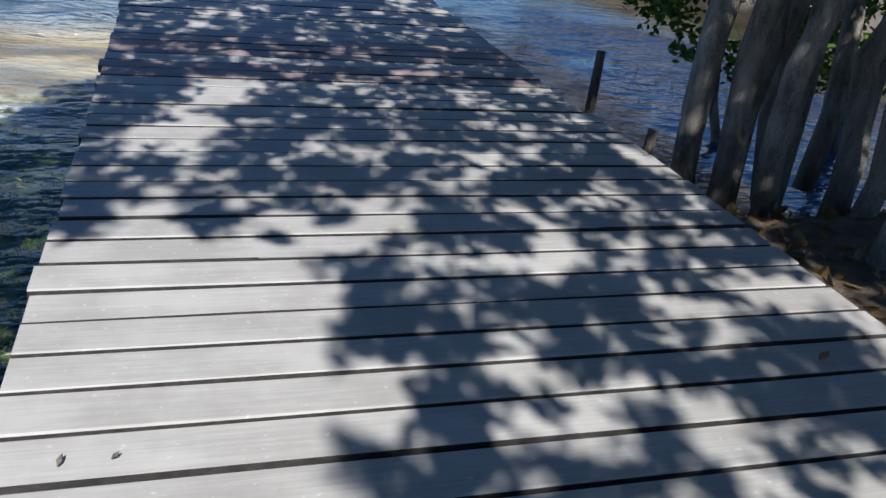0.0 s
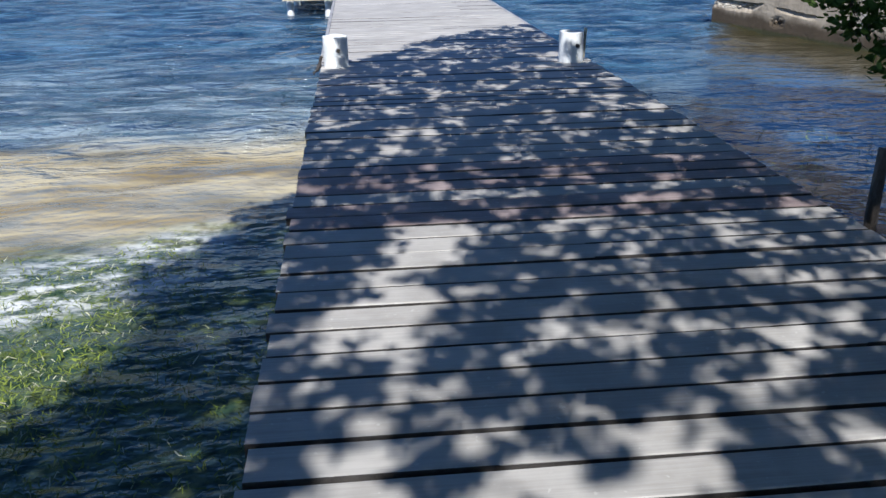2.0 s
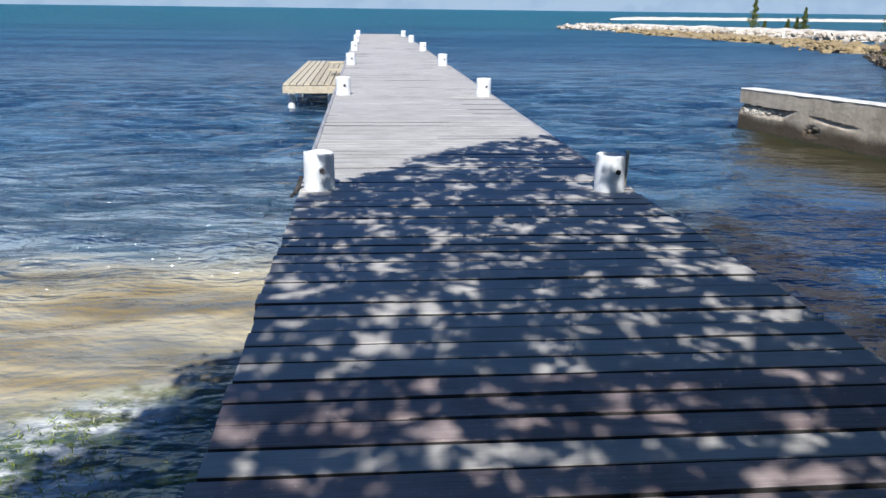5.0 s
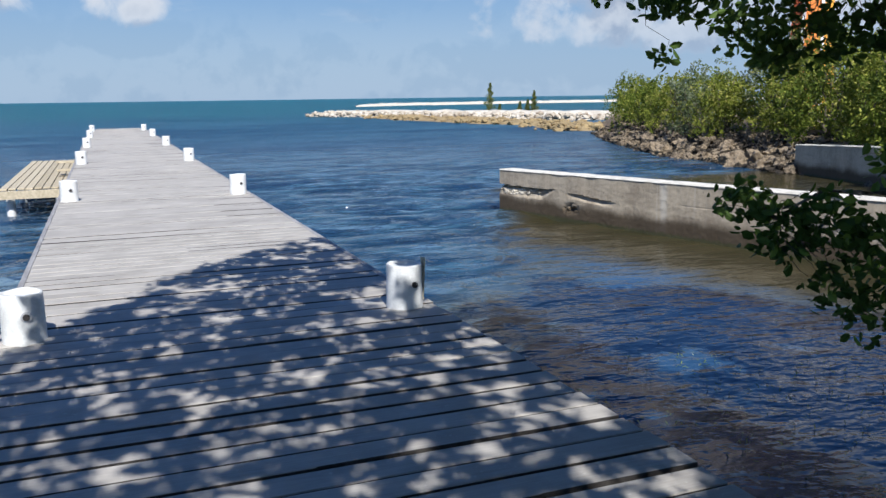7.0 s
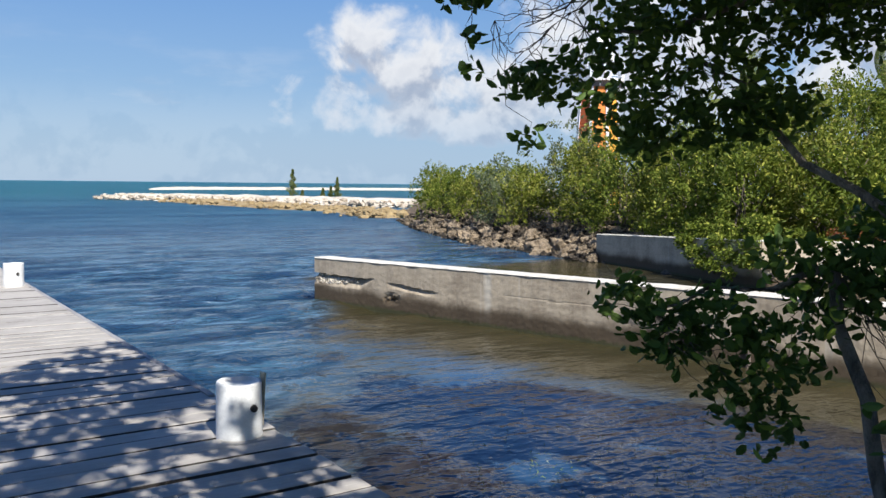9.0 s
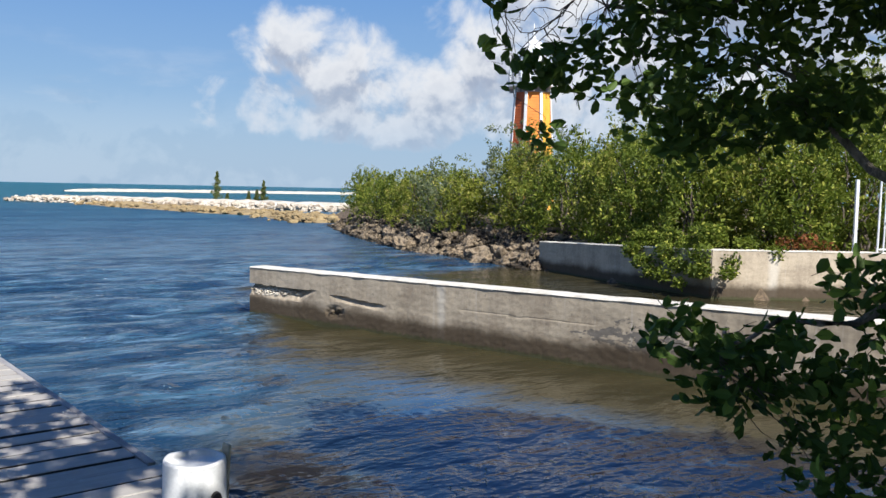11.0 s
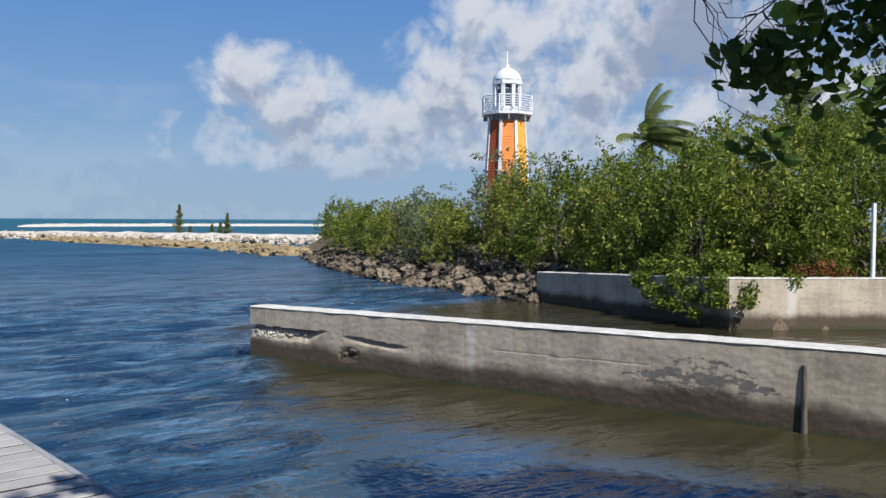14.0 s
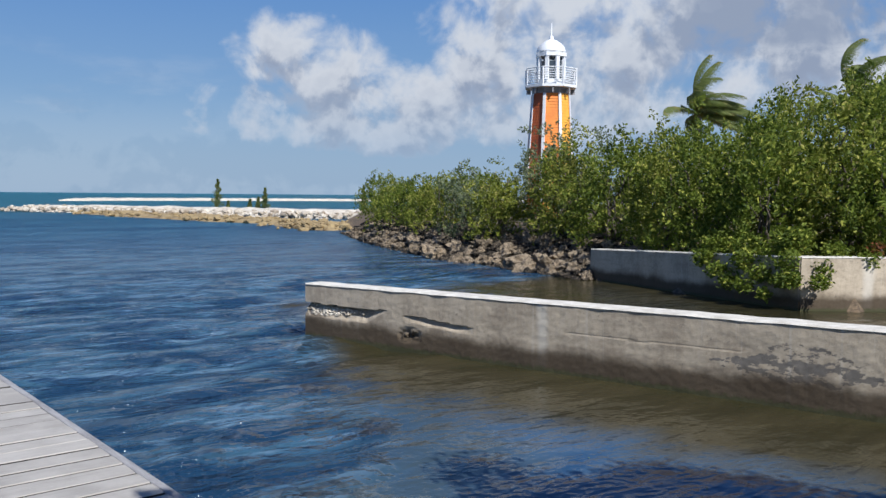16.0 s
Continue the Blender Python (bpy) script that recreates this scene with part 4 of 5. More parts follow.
# ---- sand spits ----
def spit(name, outline, top, mat, seed, label, kind="structure", rough=0.3):
    """A low bank from a line of (x, y, half width)."""
    bm = bmesh.new()
    rows = []
    pts = [np.array(p, float) for p in outline]
    for a, b in zip(pts, pts[1:]):
        steps = max(2, int(np.linalg.norm(b[:2] - a[:2]) / 1.6))
        for i in range(steps):
            rows.append(a + (b - a) * i / steps)
    rows.append(pts[-1])
    grid = []
    for i, r in enumerate(rows):
        ahead = rows[min(i + 1, len(rows) - 1)][:2] - rows[max(i - 1, 0)][:2]
        ahead /= np.linalg.norm(ahead)
        across = np.array([-ahead[1], ahead[0]])
        line = []
        for j in range(13):
            t = j / 6 - 1
            wob = 1 + 0.22 * noise.noise(Vector((i * 0.35, t, seed)))
            q = r[:2] + across * t * r[2] * wob
            h = (1 - abs(t) ** 2.2) * min(1.0, 0.35 + r[2] / 5) * (1.0 + rough * noise.noise(Vector((q[0] * 0.5, q[1] * 0.5, seed)))) + rough * 0.35 * noise.noise(Vector((q[0] * 1.7, q[1] * 1.7, seed)))
            line.append(bm.verts.new((q[0], q[1], WATER_Z - 0.12 + (top - WATER_Z + 0.12) * h)))
        grid.append(line)
    for a, b in zip(grid, grid[1:]):
        for j in range(12):
            bm.faces.new((a[j], a[j + 1], b[j + 1], b[j]))
    bmesh.ops.recalc_face_normals(bm, faces=bm.faces)
    return tagged(mesh_object(name, bm, mat), label, "sand spit", kind=kind)


spit("ground_spit", [(30.3, 138.5, 0.3), (32.5, 136.8, 2.2), (36, 133.5, 4.5), (41, 128, 7), (46, 116, 8), (50, 102, 9), (56, 95, 8), (66, 95, 8), (90, 105, 9)], -0.45, SAND, 3, "low bank of bleached coral sand")
spit("ground_spit_reef", [(35.8, 121, 2.0), (36.5, 108, 3.4), (38.0, 95, 3.6), (37.4, 87, 2.6), (40, 79, 3.0), (36.8, 71, 2.8), (35.0, 65.5, 2.0), (40.5, 67.5, 2.4)], -0.92, REEF, 5, "brown algae-covered reef rock at the edge of the spit", rough=0.9)
spit("ground_spit_far", [(77, 281, 0.4), (82, 284, 2.5), (100, 300, 5), (150, 306, 6), (220, 300, 6), (330, 290, 7)], -0.45, SAND, 8, "far low bank of pale sand")


def rubble(name, spots, size, mat, label, seed):
    """Loose broken stones too many to tell apart."""
    rng = np.random.default_rng(seed)
    bm = bmesh.new()
    bmesh.ops.create_icosphere(bm, subdivisions=1, radius=0.5)
    unit = np.array([v.co[:] for v in bm.verts])
    tris = np.array([[v.index for v in f.verts] for f in bm.faces])
    bm.free()
    verts, faces = [], []
    for k, p in enumerate(spots):
        a = rng.uniform(0, 6.28)
        turn = np.array([[math.cos(a), -math.sin(a), 0], [math.sin(a), math.cos(a), 0], [0, 0, 1]])
        shape = unit * rng.uniform(0.65, 1.25, (len(unit), 1)) * np.array([1.2, 0.9, 0.62]) * size * rng.uniform(0.4, 1.4)
        verts.append(shape @ turn + np.array(p))
        faces.append(tris + k * len(unit))
    return tagged(new(name, raw(name, np.concatenate(verts).tolist(), np.concatenate(faces).tolist(), mat)), label, "stones", kind="stuff")


rng = np.random.default_rng(51)
LINE = [(31.5, 136.5), (35, 131.5), (39.5, 124), (40.5, 113), (43, 101), (50, 90.5), (62, 89), (85, 98)]
spots = []
for k in range(1300):
    t = rng.uniform(0, 6.99)
    i = int(t)
    x, y = (1 - t + i) * np.array(LINE[i]) + (t - i) * np.array(LINE[i + 1])
    spots.append((x + rng.normal(0.8, 2.2), y + rng.normal(0.8, 2.0), WATER_Z + rng.uniform(0.05, 0.7)))
rubble("coral_rubble", spots, 0.8, RUBBLE, "bleached broken coral stones along the spit", 52)
REEF_LINE = [(35.8, 121), (36.5, 108), (38.0, 95), (37.4, 87), (40, 79), (36.8, 71), (35.0, 65.5), (40.5, 67.5), (33.5, 62.5)]
spots = []
for k in range(700):
    t = rng.uniform(0, 6.99)
    i = int(t)
    x, y = (1 - t + i) * np.array(REEF_LINE[i]) + (t - i) * np.array(REEF_LINE[i + 1])
    spots.append((x + rng.normal(0, 1.5), y + rng.normal(0, 1.5), WATER_Z + rng.uniform(0.0, 0.4)))
rubble("reef_rubble", spots, 0.6, REEF, "brown weedy stones at the edge of the spit", 53)
spots = []
for k in range(2600):
    y = 28.6 + 32 * rng.random() ** 1.2
    inland = rng.uniform(-0.5, 2.8)
    spots.append((rock_x(y) + inland, y, WATER_Z - 0.03 + 0.42 * max(0.0, inland) + rng.uniform(-0.05, 0.12)))
spots_of_shore = spots
rng = np.random.default_rng(57)
spots = []
for k in range(420):
    u, drop = rng.uniform(0.02, 1.95), rng.uniform(0.04, 0.24)
    if drop > 0.06 + 0.19 * (1 - u / 2.0):
        continue
    spots.append((8.25 + 0.2205 * u + 0.085 - 0.3 * drop, 24.6 - 0.9754 * u + 0.02, -0.68 - drop))
rubble("broken_aggregate", spots, 0.055, RUBBLE, "pale broken aggregate under the crack in the sea wall", 58)
spots = spots_of_shore
rubble("shore_rubble", spots, 0.26, ROCK, "dark broken stones between the boulders", 54)


def spit_tree(x, y, z, height, seed):
    rng = np.random.default_rng(seed)
    ob = thing("casuarina", (x, y, z), "young feathery casuarina tree on the sand spit", "tree", "small trees on the spit")
    bm = bmesh.new()
    tube(bm, [(0, 0, -0.1), (0.05, 0, height * 0.5), (0.1, 0, height)], [0.06, 0.04, 0.015], 6)
    part("trunk", bm, TWIG, ob)
    h = rng.uniform(0.02, 1.0, 1500) ** 1.1
    a = rng.uniform(0, math.tau, 1500)
    r = height * 0.23 * (1.05 - h) * rng.random(1500) ** 0.5 * (0.7 + 0.5 * np.sin(h * 23 + a)) + 0.04
    crown = new("crown", leaf_data("crown", np.stack([np.cos(a) * r + 0.1 * h, np.sin(a) * r, h * height + r * 0.4], 1), 0.36, rng, LEAF_PINE, -0.9, 0.13))
    crown.parent = ob


for x, y, h, s in ((51.3, 119, 4.0, 1), (52.6, 118.5, 1.0, 2), (55.6, 118, 1.3, 3), (57.4, 117, 2.9, 4), (70.5, 112, 3.4, 5), (56.6, 117.5, 1.6, 6)):
    spit_tree(x, y, -0.75, h, s)


# ---- lighthouse ----
def ring_points(radius, z, sides=8, turn=0.0):
    return [Vector((math.cos(turn + k * math.tau / sides) * radius, math.sin(turn + k * math.tau / sides) * radius, z)) for k in range(sides)]


def slab(bm, corners, out):
    """A plate: a face given by its corners, made solid by the vector out."""
    a = [bm.verts.new(c) for c in corners]
    b = [bm.verts.new(c + out) for c in corners]
    m = len(corners)
    bm.faces.new(a[::-1])
    bm.faces.new(b)
    for k in range(m):
        bm.faces.new((a[k], a[(k + 1) % m], b[(k + 1) % m], b[k]))
    return bm


def prism(bm, radius, z0, z1, sides=8, turn=0.0, radius_top=None):
    low, high = ring_points(radius, z0, sides, turn), ring_points(radius_top or radius, z1, sides, turn)
    a, b = [bm.verts.new(p) for p in low], [bm.verts.new(p) for p in high]
    bm.faces.new(a[::-1])
    bm.faces.new(b)
    for k in range(sides):
        bm.faces.new((a[k], a[(k + 1) % sides], b[(k + 1) % sides], b[k]))
    return bm


def lighthouse(at):
    ob = thing("lighthouse", (*at, 0.0), "small octagonal lighthouse with orange siding, white trim and a white dome", "lighthouse")
    turn = radians(-132 - 22.5)
    low, high, top = 1.86, 1.32, 8.55
    a, b = ring_points(low, -0.3, 8, turn), ring_points(high, top, 8, turn)
    for k in range(8):
        j = (k + 1) % 8
        normal = (a[k] + a[j]).normalized()
        normal.z = 0.0
        bm = bmesh.new()
        courses = 44
        for c in range(courses):
            s, t = c / courses, (c + 1) / courses
            p = [a[k].lerp(b[k], s), a[j].lerp(b[j], s), a[j].lerp(b[j], t), a[k].lerp(b[k], t)]
            f = [bm.verts.new(p[0] + normal * 0.03), bm.verts.new(p[1] + normal * 0.03), bm.verts.new(p[2]), bm.verts.new(p[3])]
            g = [bm.verts.new(p[0]), bm.verts.new(p[1])]
            bm.faces.new(f)
            bm.faces.new((g[0], g[1], f[1], f[0]))
        # face 7, turned from the sun, takes the siding with painted shade
        part("siding", bm, (ORANGE, YELLOW)[k % 2] if k != 7 else SHADED_ORANGE, ob, "orange clapboard face")
        trim = bmesh.new()
        o = Vector((a[k].x, a[k].y, 0)).normalized()
        side = Vector((-o.y, o.x, 0))
        quad = [a[k] - side * 0.12 + o * 0.03, a[k] + side * 0.12 + o * 0.03, b[k] + side * 0.10 + o * 0.03, b[k] - side * 0.10 + o * 0.03]
        slab(trim, quad, o * 0.05)
        part("corner_trim", trim, WHITE, ob, "white corner board")
    bm = bmesh.new()
    prism(bm, 1.36, 8.55, 8.95, 8, turn, 1.42)
    part("cornice", bm, GREY, ob, "grey band under the gallery")
    for k in range(8):
        bm = bmesh.new()
        q = ring_points(1.55, 8.72, 8, turn + math.pi / 8)[k]
        box(bm, q, (0.3, 0.09, 0.34), 0.0, Euler((0, 0, turn + math.pi / 8 + k * math.tau / 8)).to_quaternion())
        part("bracket", bm, GREY, ob)
    bm = bmesh.new()
    prism(bm, 1.9, 8.95, 9.12, 8, turn)
    gallery = part("gallery", bm, WHITE, ob, "white gallery floor")
    ring = ring_points(1.84, 9.12, 8, turn)
    for k in range(8):
        p, q = ring[k], ring[(k + 1) % 8]
        bm = bmesh.new()
        box(bm, p + Vector((0, 0, 0.6)), (0.1, 0.1, 1.2), 0.0)
        part("rail_post", bm, WHITE, gallery)
        bm = bmesh.new()
        for r in range(7):
            z = 0.16 + r * 0.165
            tube(bm, [p + Vector((0, 0, z)), q + Vector((0, 0, z))], [0.028 if r < 6 else 0.045] * 2, 5)
        part("railing", bm, WHITE, gallery, "white horizontal rails")
    bm = bmesh.new()
    prism(bm, 0.93, 9.12, 9.55, 8, turn)
    part("lantern_base", bm, WHITE, ob)
    low, high = ring_points(0.92, 9.55, 8, turn), ring_points(0.92, 11.15, 8, turn)
    for k in range(8):
        j = (k + 1) % 8
        bm = bmesh.new()
        box(bm, (low[k] + high[k]) / 2, (0.26, 0.26, 1.6), 0.02, Euler((0, 0, turn + k * math.tau / 8)).to_quaternion())
        part("mullion", bm, WHITE, ob)
        bm = bmesh.new()
        slab(bm, [low[k] * 0.97 + Vector((0, 0, 0.28)), low[j] * 0.97 + Vector((0, 0, 0.28)), high[j] * 0.97, high[k] * 0.97], -((low[k] + low[j]) * 0.008))
        part("pane", bm, PANE, ob, "dark lantern glass")
    bm = bmesh.new()
    prism(bm, 1.12, 11.15, 11.42, 8, turn)
    part("lantern_cornice", bm, WHITE, ob)
    bm = bmesh.new()
    pts = [(0, 0, 11.42), (0, 0, 11.55), (0, 0, 11.85), (0, 0, 12.12), (0, 0, 12.3), (0, 0, 12.4), (0, 0, 12.52), (0, 0, 12.62), (0, 0, 12.7), (0, 0, 13.6)]
    tube(bm, pts, [1.06, 1.04, 0.92, 0.68, 0.4, 0.16, 0.15, 0.13, 0.04, 0.015], 20)
    part("dome", bm, WHITE, ob, "white dome with a finial", True)
    return ob


m, n = material("lantern_glass")
finish(n, (0.05, 0.06, 0.07), 0.08, Metallic=0.0, Specular_IOR_Level=0.8)
PANE = m
lighthouse((44.9, 52.2))


# ---- palms ----
def palm(at, height, seed, wind, label, windward=0):
    rng = np.random.default_rng(seed)
    x, y = at
    ob = thing("palm_tree", (x, y, -0.1), label, "palm", "palms behind the bushes")
    bm = bmesh.new()
    tube(bm, [(0, 0, -0.2), (0.15, 0, height * 0.35), (0.25, 0.1, height * 0.7), (0.3, 0.1, height)], [0.2, 0.15, 0.13, 0.12], 9)
    part("trunk", bm, BARK, ob, smooth=True)
    heart = np.array([0.3, 0.1, height])
    for k in range(38):
        a = k * 2.4 + rng.uniform(-0.3, 0.3)
        out = np.array([math.cos(a), math.sin(a), 0.0])
        rise = rng.uniform(-0.1, 1.3)
        size = rng.uniform(3.4, 4.4)
        if k < windward:
            out = np.array([-0.62 + 0.22 * k, 0.45 - 0.12 * k, 0.0]) * (1.0 if k < 3 else 0.6)
            rise, size = 1.5, 4.6 - 0.25 * k
        pts, p, way = [], heart.copy(), out + np.array([0, 0, rise])
        way /= np.linalg.norm(way)
        for i in range(15):
            pts.append(p.copy())
            p = p + way * size / 14
            way = way + (np.array([0, 0, -0.085 - 0.02 * rise]) + np.array(wind) * 0.22) * (0.5 if k < windward else 1.0)
            way /= np.linalg.norm(way)
        pts = np.array(pts)
        verts, faces = [], []
        for i in range(1, 15):
            along = pts[min(i + 1, 14)] - pts[i - 1]
            along /= np.linalg.norm(along)
            across = np.cross(along, [0, 0, 1.0])
            across /= np.linalg.norm(across) + 1e-6
            for half in range(5):
                root = pts[i - 1] + (pts[i] - pts[i - 1]) * half / 5
                reach = 0.75 * math.sin(math.pi * (0.12 + 0.8 * i / 15)) * rng.uniform(0.8, 1.1)
                for s in (-1, 1):
                    tip = root + (across * s * 0.75 + along * 0.5 + np.array([0, 0, -0.75]) + np.array(wind) * 0.8) * reach
                    f = len(verts)
                    wide = along * 0.026
                    verts += [tuple(root - wide), tuple(root + wide), tuple((root + tip) / 2 + wide + [0, 0, 0.04]), tuple(tip), tuple((root + tip) / 2 - wide + [0, 0, 0.04])]
                    faces += [(f, f + 1, f + 2, f + 4), (f + 4, f + 2, f + 3)]
        for i in range(14):
            f = len(verts)
            for q in (pts[i], pts[i + 1]):
                verts += [tuple(q + [0.02, 0, 0]), tuple(q + [-0.012, 0.016, 0]), tuple(q + [-0.012, -0.016, 0])]
            faces += [(f, f + 1, f + 4, f + 3), (f + 1, f + 2, f + 5, f + 4), (f + 2, f, f + 3, f + 5)]
        frond = new("frond", raw("frond", verts, faces, LEAF_PALM))
        frond.parent = ob


palm((52.0, 44.8), 7.3, 4, (0.75, -0.55, 0.0), "coconut palm with fronds swept by the wind", 2)
palm((46.0, 31.0), 6.6, 5, (0.75, -0.55, 0.0), "palm with browning fronds swept by the wind")
palm((40.5, 27.5), 5.2, 6, (0.75, -0.55, 0.0), "low palm with browning fronds swept by the wind")


# ---- fence on the far wall ----
fence = thing("fence", (22.43, 18.25, -0.06), "white-painted pipe fence with a wire-mesh gate above the wall", "fence", turn=-38.9)
bm = bmesh.new()
box(bm, (0, 0, 0.97), (0.085, 0.085, 1.95), 0.006)
part("fence_post", bm, WHITE, fence, "flaking white timber post")
for u, h, r in ((0.62, 1.95, 0.03), (0.78, 1.9, 0.024), (1.75, 1.9, 0.024), (2.75, 1.9, 0.03), (4.0, 1.9, 0.03), (1.6, 2.35, 0.045)):
    bm = bmesh.new()
    tube(bm, [(u, 0.02 if h < 2 else 0.5, 0.0), (u + 0.02, 0.02 if h < 2 else 0.5, h)], [r, r], 8)
    part("fence_post", bm, WHITE, fence)
for z0, z1 in ((1.9, 1.88), (0.12, 0.12)):
    bm = bmesh.new()
    tube(bm, [(0.66, 0.0, z0), (4.0, 0.0, z1)], [0.024, 0.024], 8)
    part("rail", bm, WHITE, fence)
bm = bmesh.new()
tube(bm, [(0.8, -0.03, 0.85), (2.7, -0.03, 0.2)], [0.026, 0.026], 8)
part("brace", bm, WHITE, fence, "slanting white pipe brace")
bm = bmesh.new()
for k in range(64):
    tube(bm, [(0.8 + k * 0.05, 0.01, 0.14), (0.8 + k * 0.05, 0.01, 1.88)], [0.003, 0.003], 4, False)
for k in range(34):
    tube(bm, [(0.8, 0.014, 0.16 + k * 0.05), (4.0, 0.014, 0.16 + k * 0.05)], [0.003, 0.003], 4, False)
tagged(part("wire_mesh", bm, TIMBER, fence, "grey wire mesh"), kind="stuff")


# ---- small things by the water ----
def stake(at, height, r, lean, seed, label):
    rng = np.random.default_rng(seed)
    ob = thing("wooden_stake", at, label, "stake")
    bm = bmesh.new()
    pts = [(lean[0] * t, lean[1] * t, height * t) for t in np.linspace(0, 1, 7)]
    tube(bm, pts, [r * (1.1 - 0.25 * t + rng.normal(0, 0.06)) for t in np.linspace(0, 1, 7)], 9)
    part("shaft", bm, OLD_WOOD, ob)
    return ob


stake((1.95, 6.95, -1.6), 1.74, 0.04, (0.06, 0.05), 1, "grey driftwood stake standing in the shallows beside the jetty")
stake((1.98, 6.1, -1.2), 1.05, 0.04, (0.03, -0.02), 2, "short broken stump of a wooden stake")
stake((10.505, 14.55, -1.7), 1.26, 0.042, (0.015, 0.02), 3, "dark weathered timber stake leaning on the sea wall")

rng = np.random.default_rng(41)
litter = np.stack([rng.uniform(1.5, 5.5, 1500), rng.uniform(1.0, 7.0, 1500)], 1)
litter = [(x, y, ground_z(x, y) + 0.015) for x, y in litter]
ob = tagged(new("fallen_leaves", leaf_data("fallen_leaves", litter, 0.09, rng, LEAF_LITTER, 0.0, 0.5)), "dry brown fallen leaves on the soil", "leaf litter", kind="stuff")


def drift(name, spots, size, mat, label, seed, flat=0.12, slim=0.1):
    """Loose blades of weed lying on the water."""
    rng = np.random.default_rng(seed)
    c = np.asarray(spots, float)
    k = len(c)
    a = rng.uniform(0, math.tau, k) * 0.5 + rng.choice([0, 2.6], k)
    way = np.stack([np.cos(a), np.sin(a), rng.normal(0, flat, k)], 1)
    side = np.stack([-np.sin(a), np.cos(a), rng.normal(0, flat * 3, k)], 1)
    length = size * rng.uniform(0.5, 1.5, (k, 1))
    bow = side * length * rng.normal(0, 0.16, (k, 1))
    half = size * slim * 0.5
    lift = np.stack([0 * a, 0 * a, rng.uniform(0.0, 0.03, k)], 1)
    verts = np.stack([c - way * length / 2 - side * half, c - way * length / 2 + side * half, c + bow + lift + side * half, c + way * length / 2, c + bow + lift - side * half], 1).reshape(-1, 3)
    f = np.arange(k)[:, None] * 5
    faces = (f + np.array([[0, 1, 2, 4]])).tolist() + (f + np.array([[4, 2, 3]])).tolist()
    return tagged(new(name, raw(name, verts.tolist(), faces, mat)), label, "sea grass", kind="stuff")


k = 85000
x, y = rng.uniform(-9.0, -1.2, k), rng.uniform(0.5, 10.6, k)
hold = np.array([noise.noise(Vector((u * 0.9, v * 0.9, 3))) for u, v in zip(x, y)]) * 0.6 + 0.75 - np.clip((y - 7.6 - 0.25 * (x + 3)) / 3.0, 0, 1) * 0.95
hold *= np.clip(0.4 + (-2.4 - x) * 1.0, 0.3, 1.0)
sel = rng.random(k) < hold
drift("sea_grass", np.stack([x, y, np.full(k, WATER_Z + 0.012) + rng.uniform(0, 0.03, k)], 1)[sel], 0.07, WEED, "floating mat of green and bleached sea grass", 42)
k = 900
x, y = rng.normal(5.6, 1.3, k), rng.normal(11.6, 1.4, k)
drift("drifting_weed", np.stack([x, y, np.full(k, WATER_Z + 0.012)], 1), 0.06, WEED, "scattered bits of weed drifting on the water", 43)


# ---- bits lying on the boards ----
for x, y, size, a, mat, label in ((1.07, 3.23, 0.032, 20.0, LEAF_LITTER, "small orange-brown dry leaf on the boards"), (-1.2, 3.04, 0.015, 70.0, OLD_WOOD, "dark scrap of bark on the boards"), (-1.08, 3.04, 0.010, 15.0, OLD_WOOD, "dark scrap of bark on the boards")):
    ob = thing("fallen_leaf", (x, y, 0.004), label, "leaf", turn=a)
    bm = bmesh.new()
    vs = [bm.verts.new(p) for p in ((-size, 0, 0.004), (-size * 0.3, -size * 0.42, 0.012), (size * 0.5, -size * 0.3, 0.010), (size, 0, 0.02), (size * 0.5, size * 0.3, 0.016), (-size * 0.3, size * 0.42, 0.014))]
    lo = [bm.verts.new(v.co - Vector((0, 0, 0.002))) for v in vs]
    bm.faces.new(vs)
    bm.faces.new(lo[::-1])
    for k in range(6):
        bm.faces.new((vs[k], lo[k], lo[(k + 1) % 6], vs[(k + 1) % 6]))
    part("blade", bm, mat, ob)


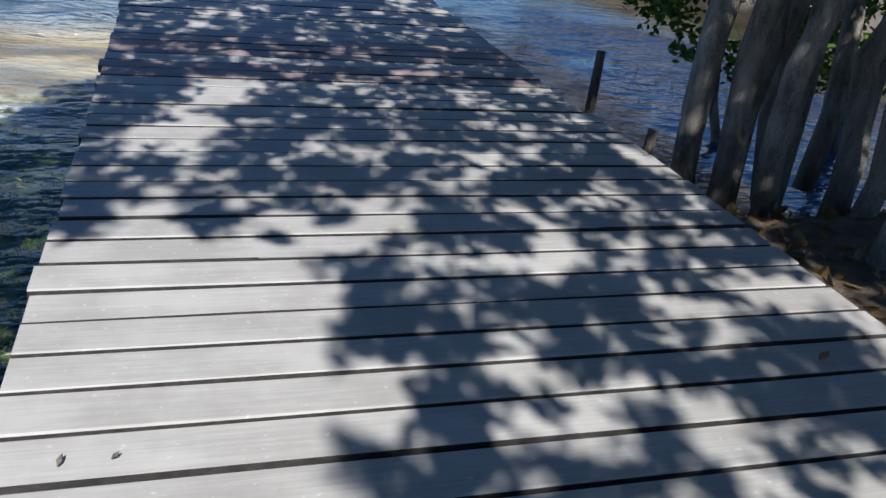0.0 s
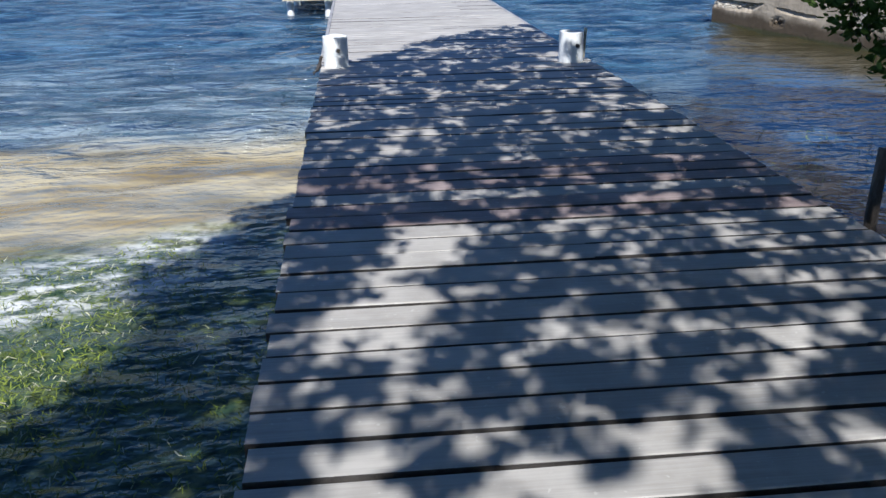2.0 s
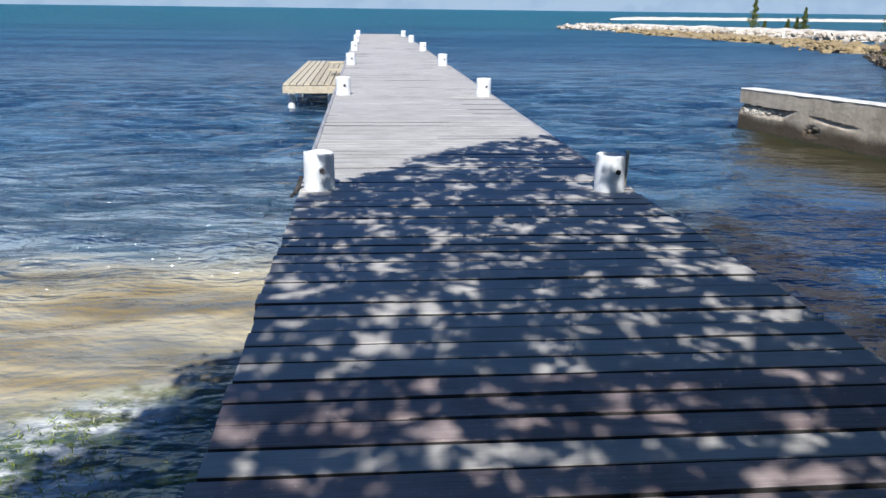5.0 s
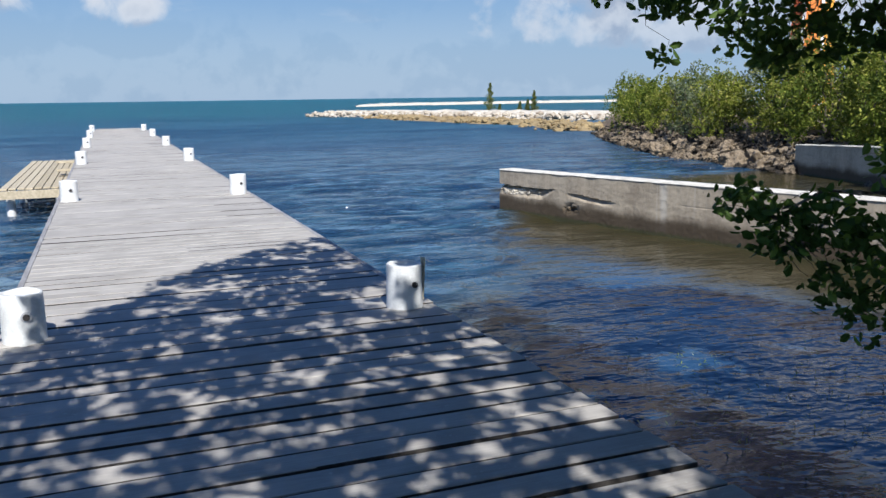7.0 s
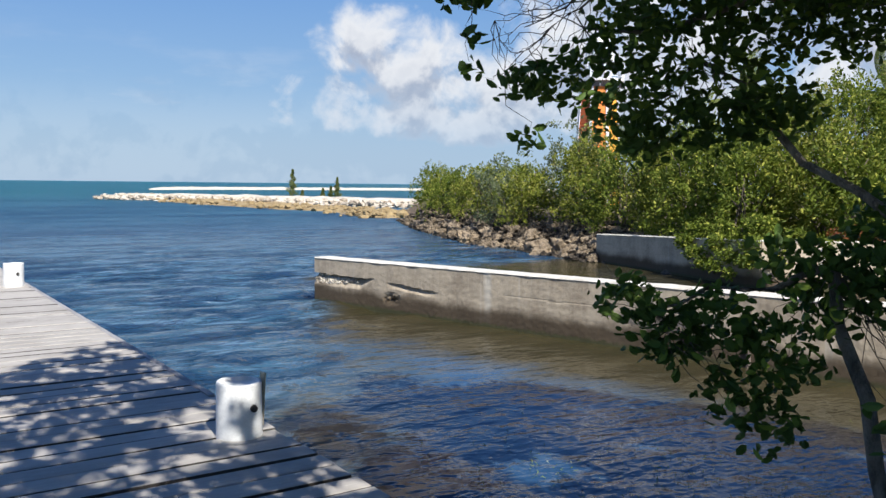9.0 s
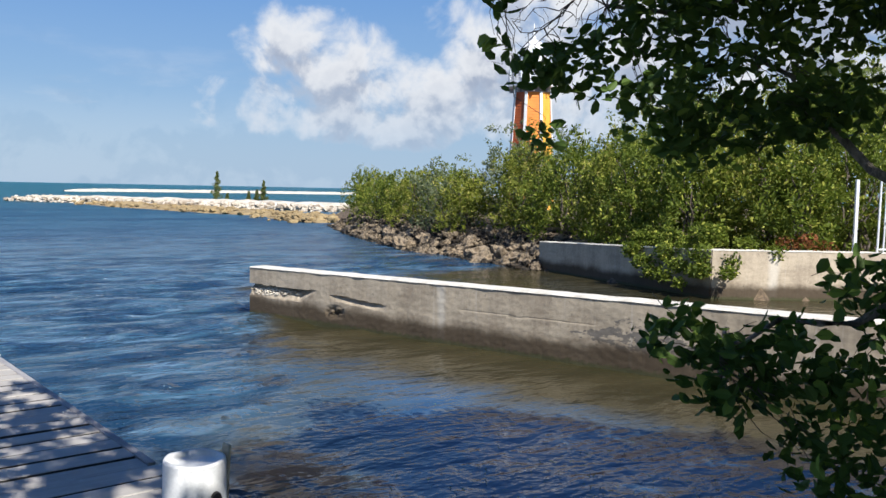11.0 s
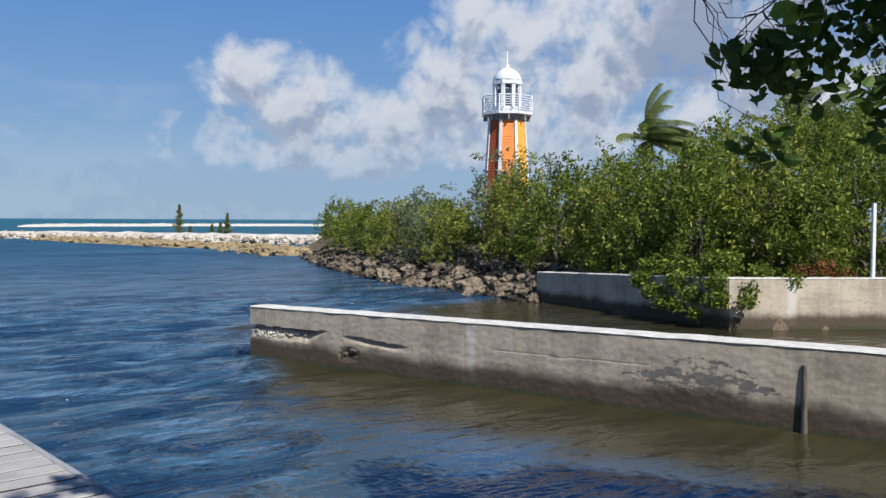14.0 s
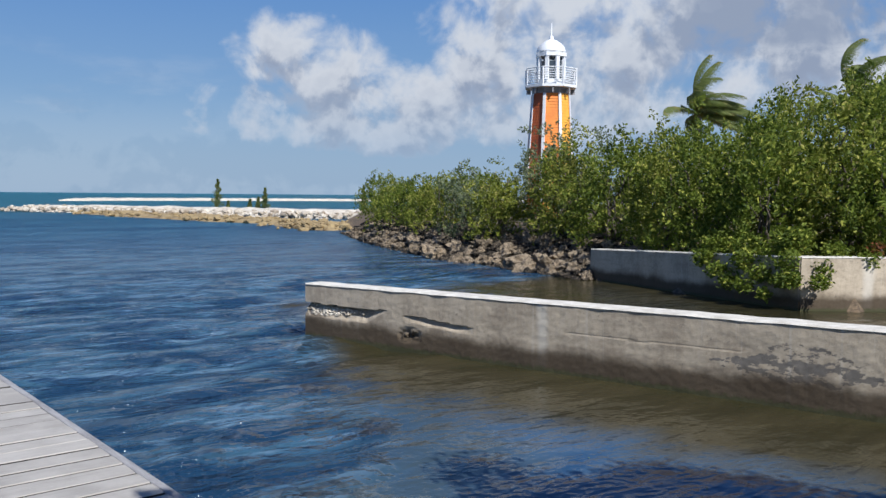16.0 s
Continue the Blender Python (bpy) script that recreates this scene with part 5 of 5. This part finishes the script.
# ---- jetty boards, last ----
def board_mesh(seed, mat, width):
    """A sawn plank 1 m long in x (stretched to length), with eased and slightly uneven edges."""
    rng = np.random.default_rng(seed)
    bm = bmesh.new()
    half, thick, ease = width / 2, 0.045, 0.004
    section = [(-half, -thick), (half, -thick), (half, -ease), (half - ease, 0.0), (-half + ease, 0.0), (-half, -ease)]
    rings = []
    for i in range(5):
        x = i / 4 - 0.5
        dy, dz = rng.normal(0, 0.0018, 6), rng.normal(0, 0.0010, 6)
        rings.append([bm.verts.new((x, y + a, z + b)) for (y, z), a, b in zip(section, dy, dz)])
    for a, b in zip(rings, rings[1:]):
        for k in range(6):
            bm.faces.new((a[k], b[k], b[(k + 1) % 6], a[(k + 1) % 6]))
    bm.faces.new(rings[0])
    bm.faces.new(rings[-1][::-1])
    bmesh.ops.recalc_face_normals(bm, faces=bm.faces)
    data = bpy.data.meshes.new("board")
    bm.to_mesh(data)
    bm.free()
    data.materials.append(mat)
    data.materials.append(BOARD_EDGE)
    # side faces get the painted gap shade
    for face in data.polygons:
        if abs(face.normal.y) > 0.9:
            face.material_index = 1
    return data


rng = np.random.default_rng(3)
PLAIN = [board_mesh(k, BOARD, PITCH - 0.021) for k in range(10)]
TIGHT = [board_mesh(40 + k, BOARD, PITCH - 0.002) for k in range(6)]
STAINED = [board_mesh(20 + k, BOARD_RED, PITCH - 0.021) for k in range(4)]
count = int((DECK_END - 7.018) / PITCH) + 47
for k in range(count):
    y = 7.018 + (k - 46.5) * PITCH
    red = 7.02 < y < 7.58 or 6.45 < y < 6.83
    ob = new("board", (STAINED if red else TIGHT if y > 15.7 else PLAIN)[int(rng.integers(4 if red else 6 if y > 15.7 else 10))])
    ob.parent = jetty
    rimmed = y > 12.2
    left = -1.358 if rimmed else -1.38 + rng.normal(0, 0.007) - (0.012 if 8.3 < y < 9.1 else 0.0)
    right = 1.358 if rimmed else 1.41 + rng.normal(0, 0.007) + (0.06 if y < 6 else 0.0)
    ob.matrix_basis = Matrix.LocRotScale(((left + right) / 2, y + rng.normal(0, 0.0015), rng.normal(0, 0.0022)),
                                         Euler((rng.normal(0, 0.006), rng.normal(0, 0.0006), rng.normal(0, 0.0016))), (right - left, 0.88 if min(abs(y - 10.25), abs(y - 9.5)) < 0.1 else 1, 1))
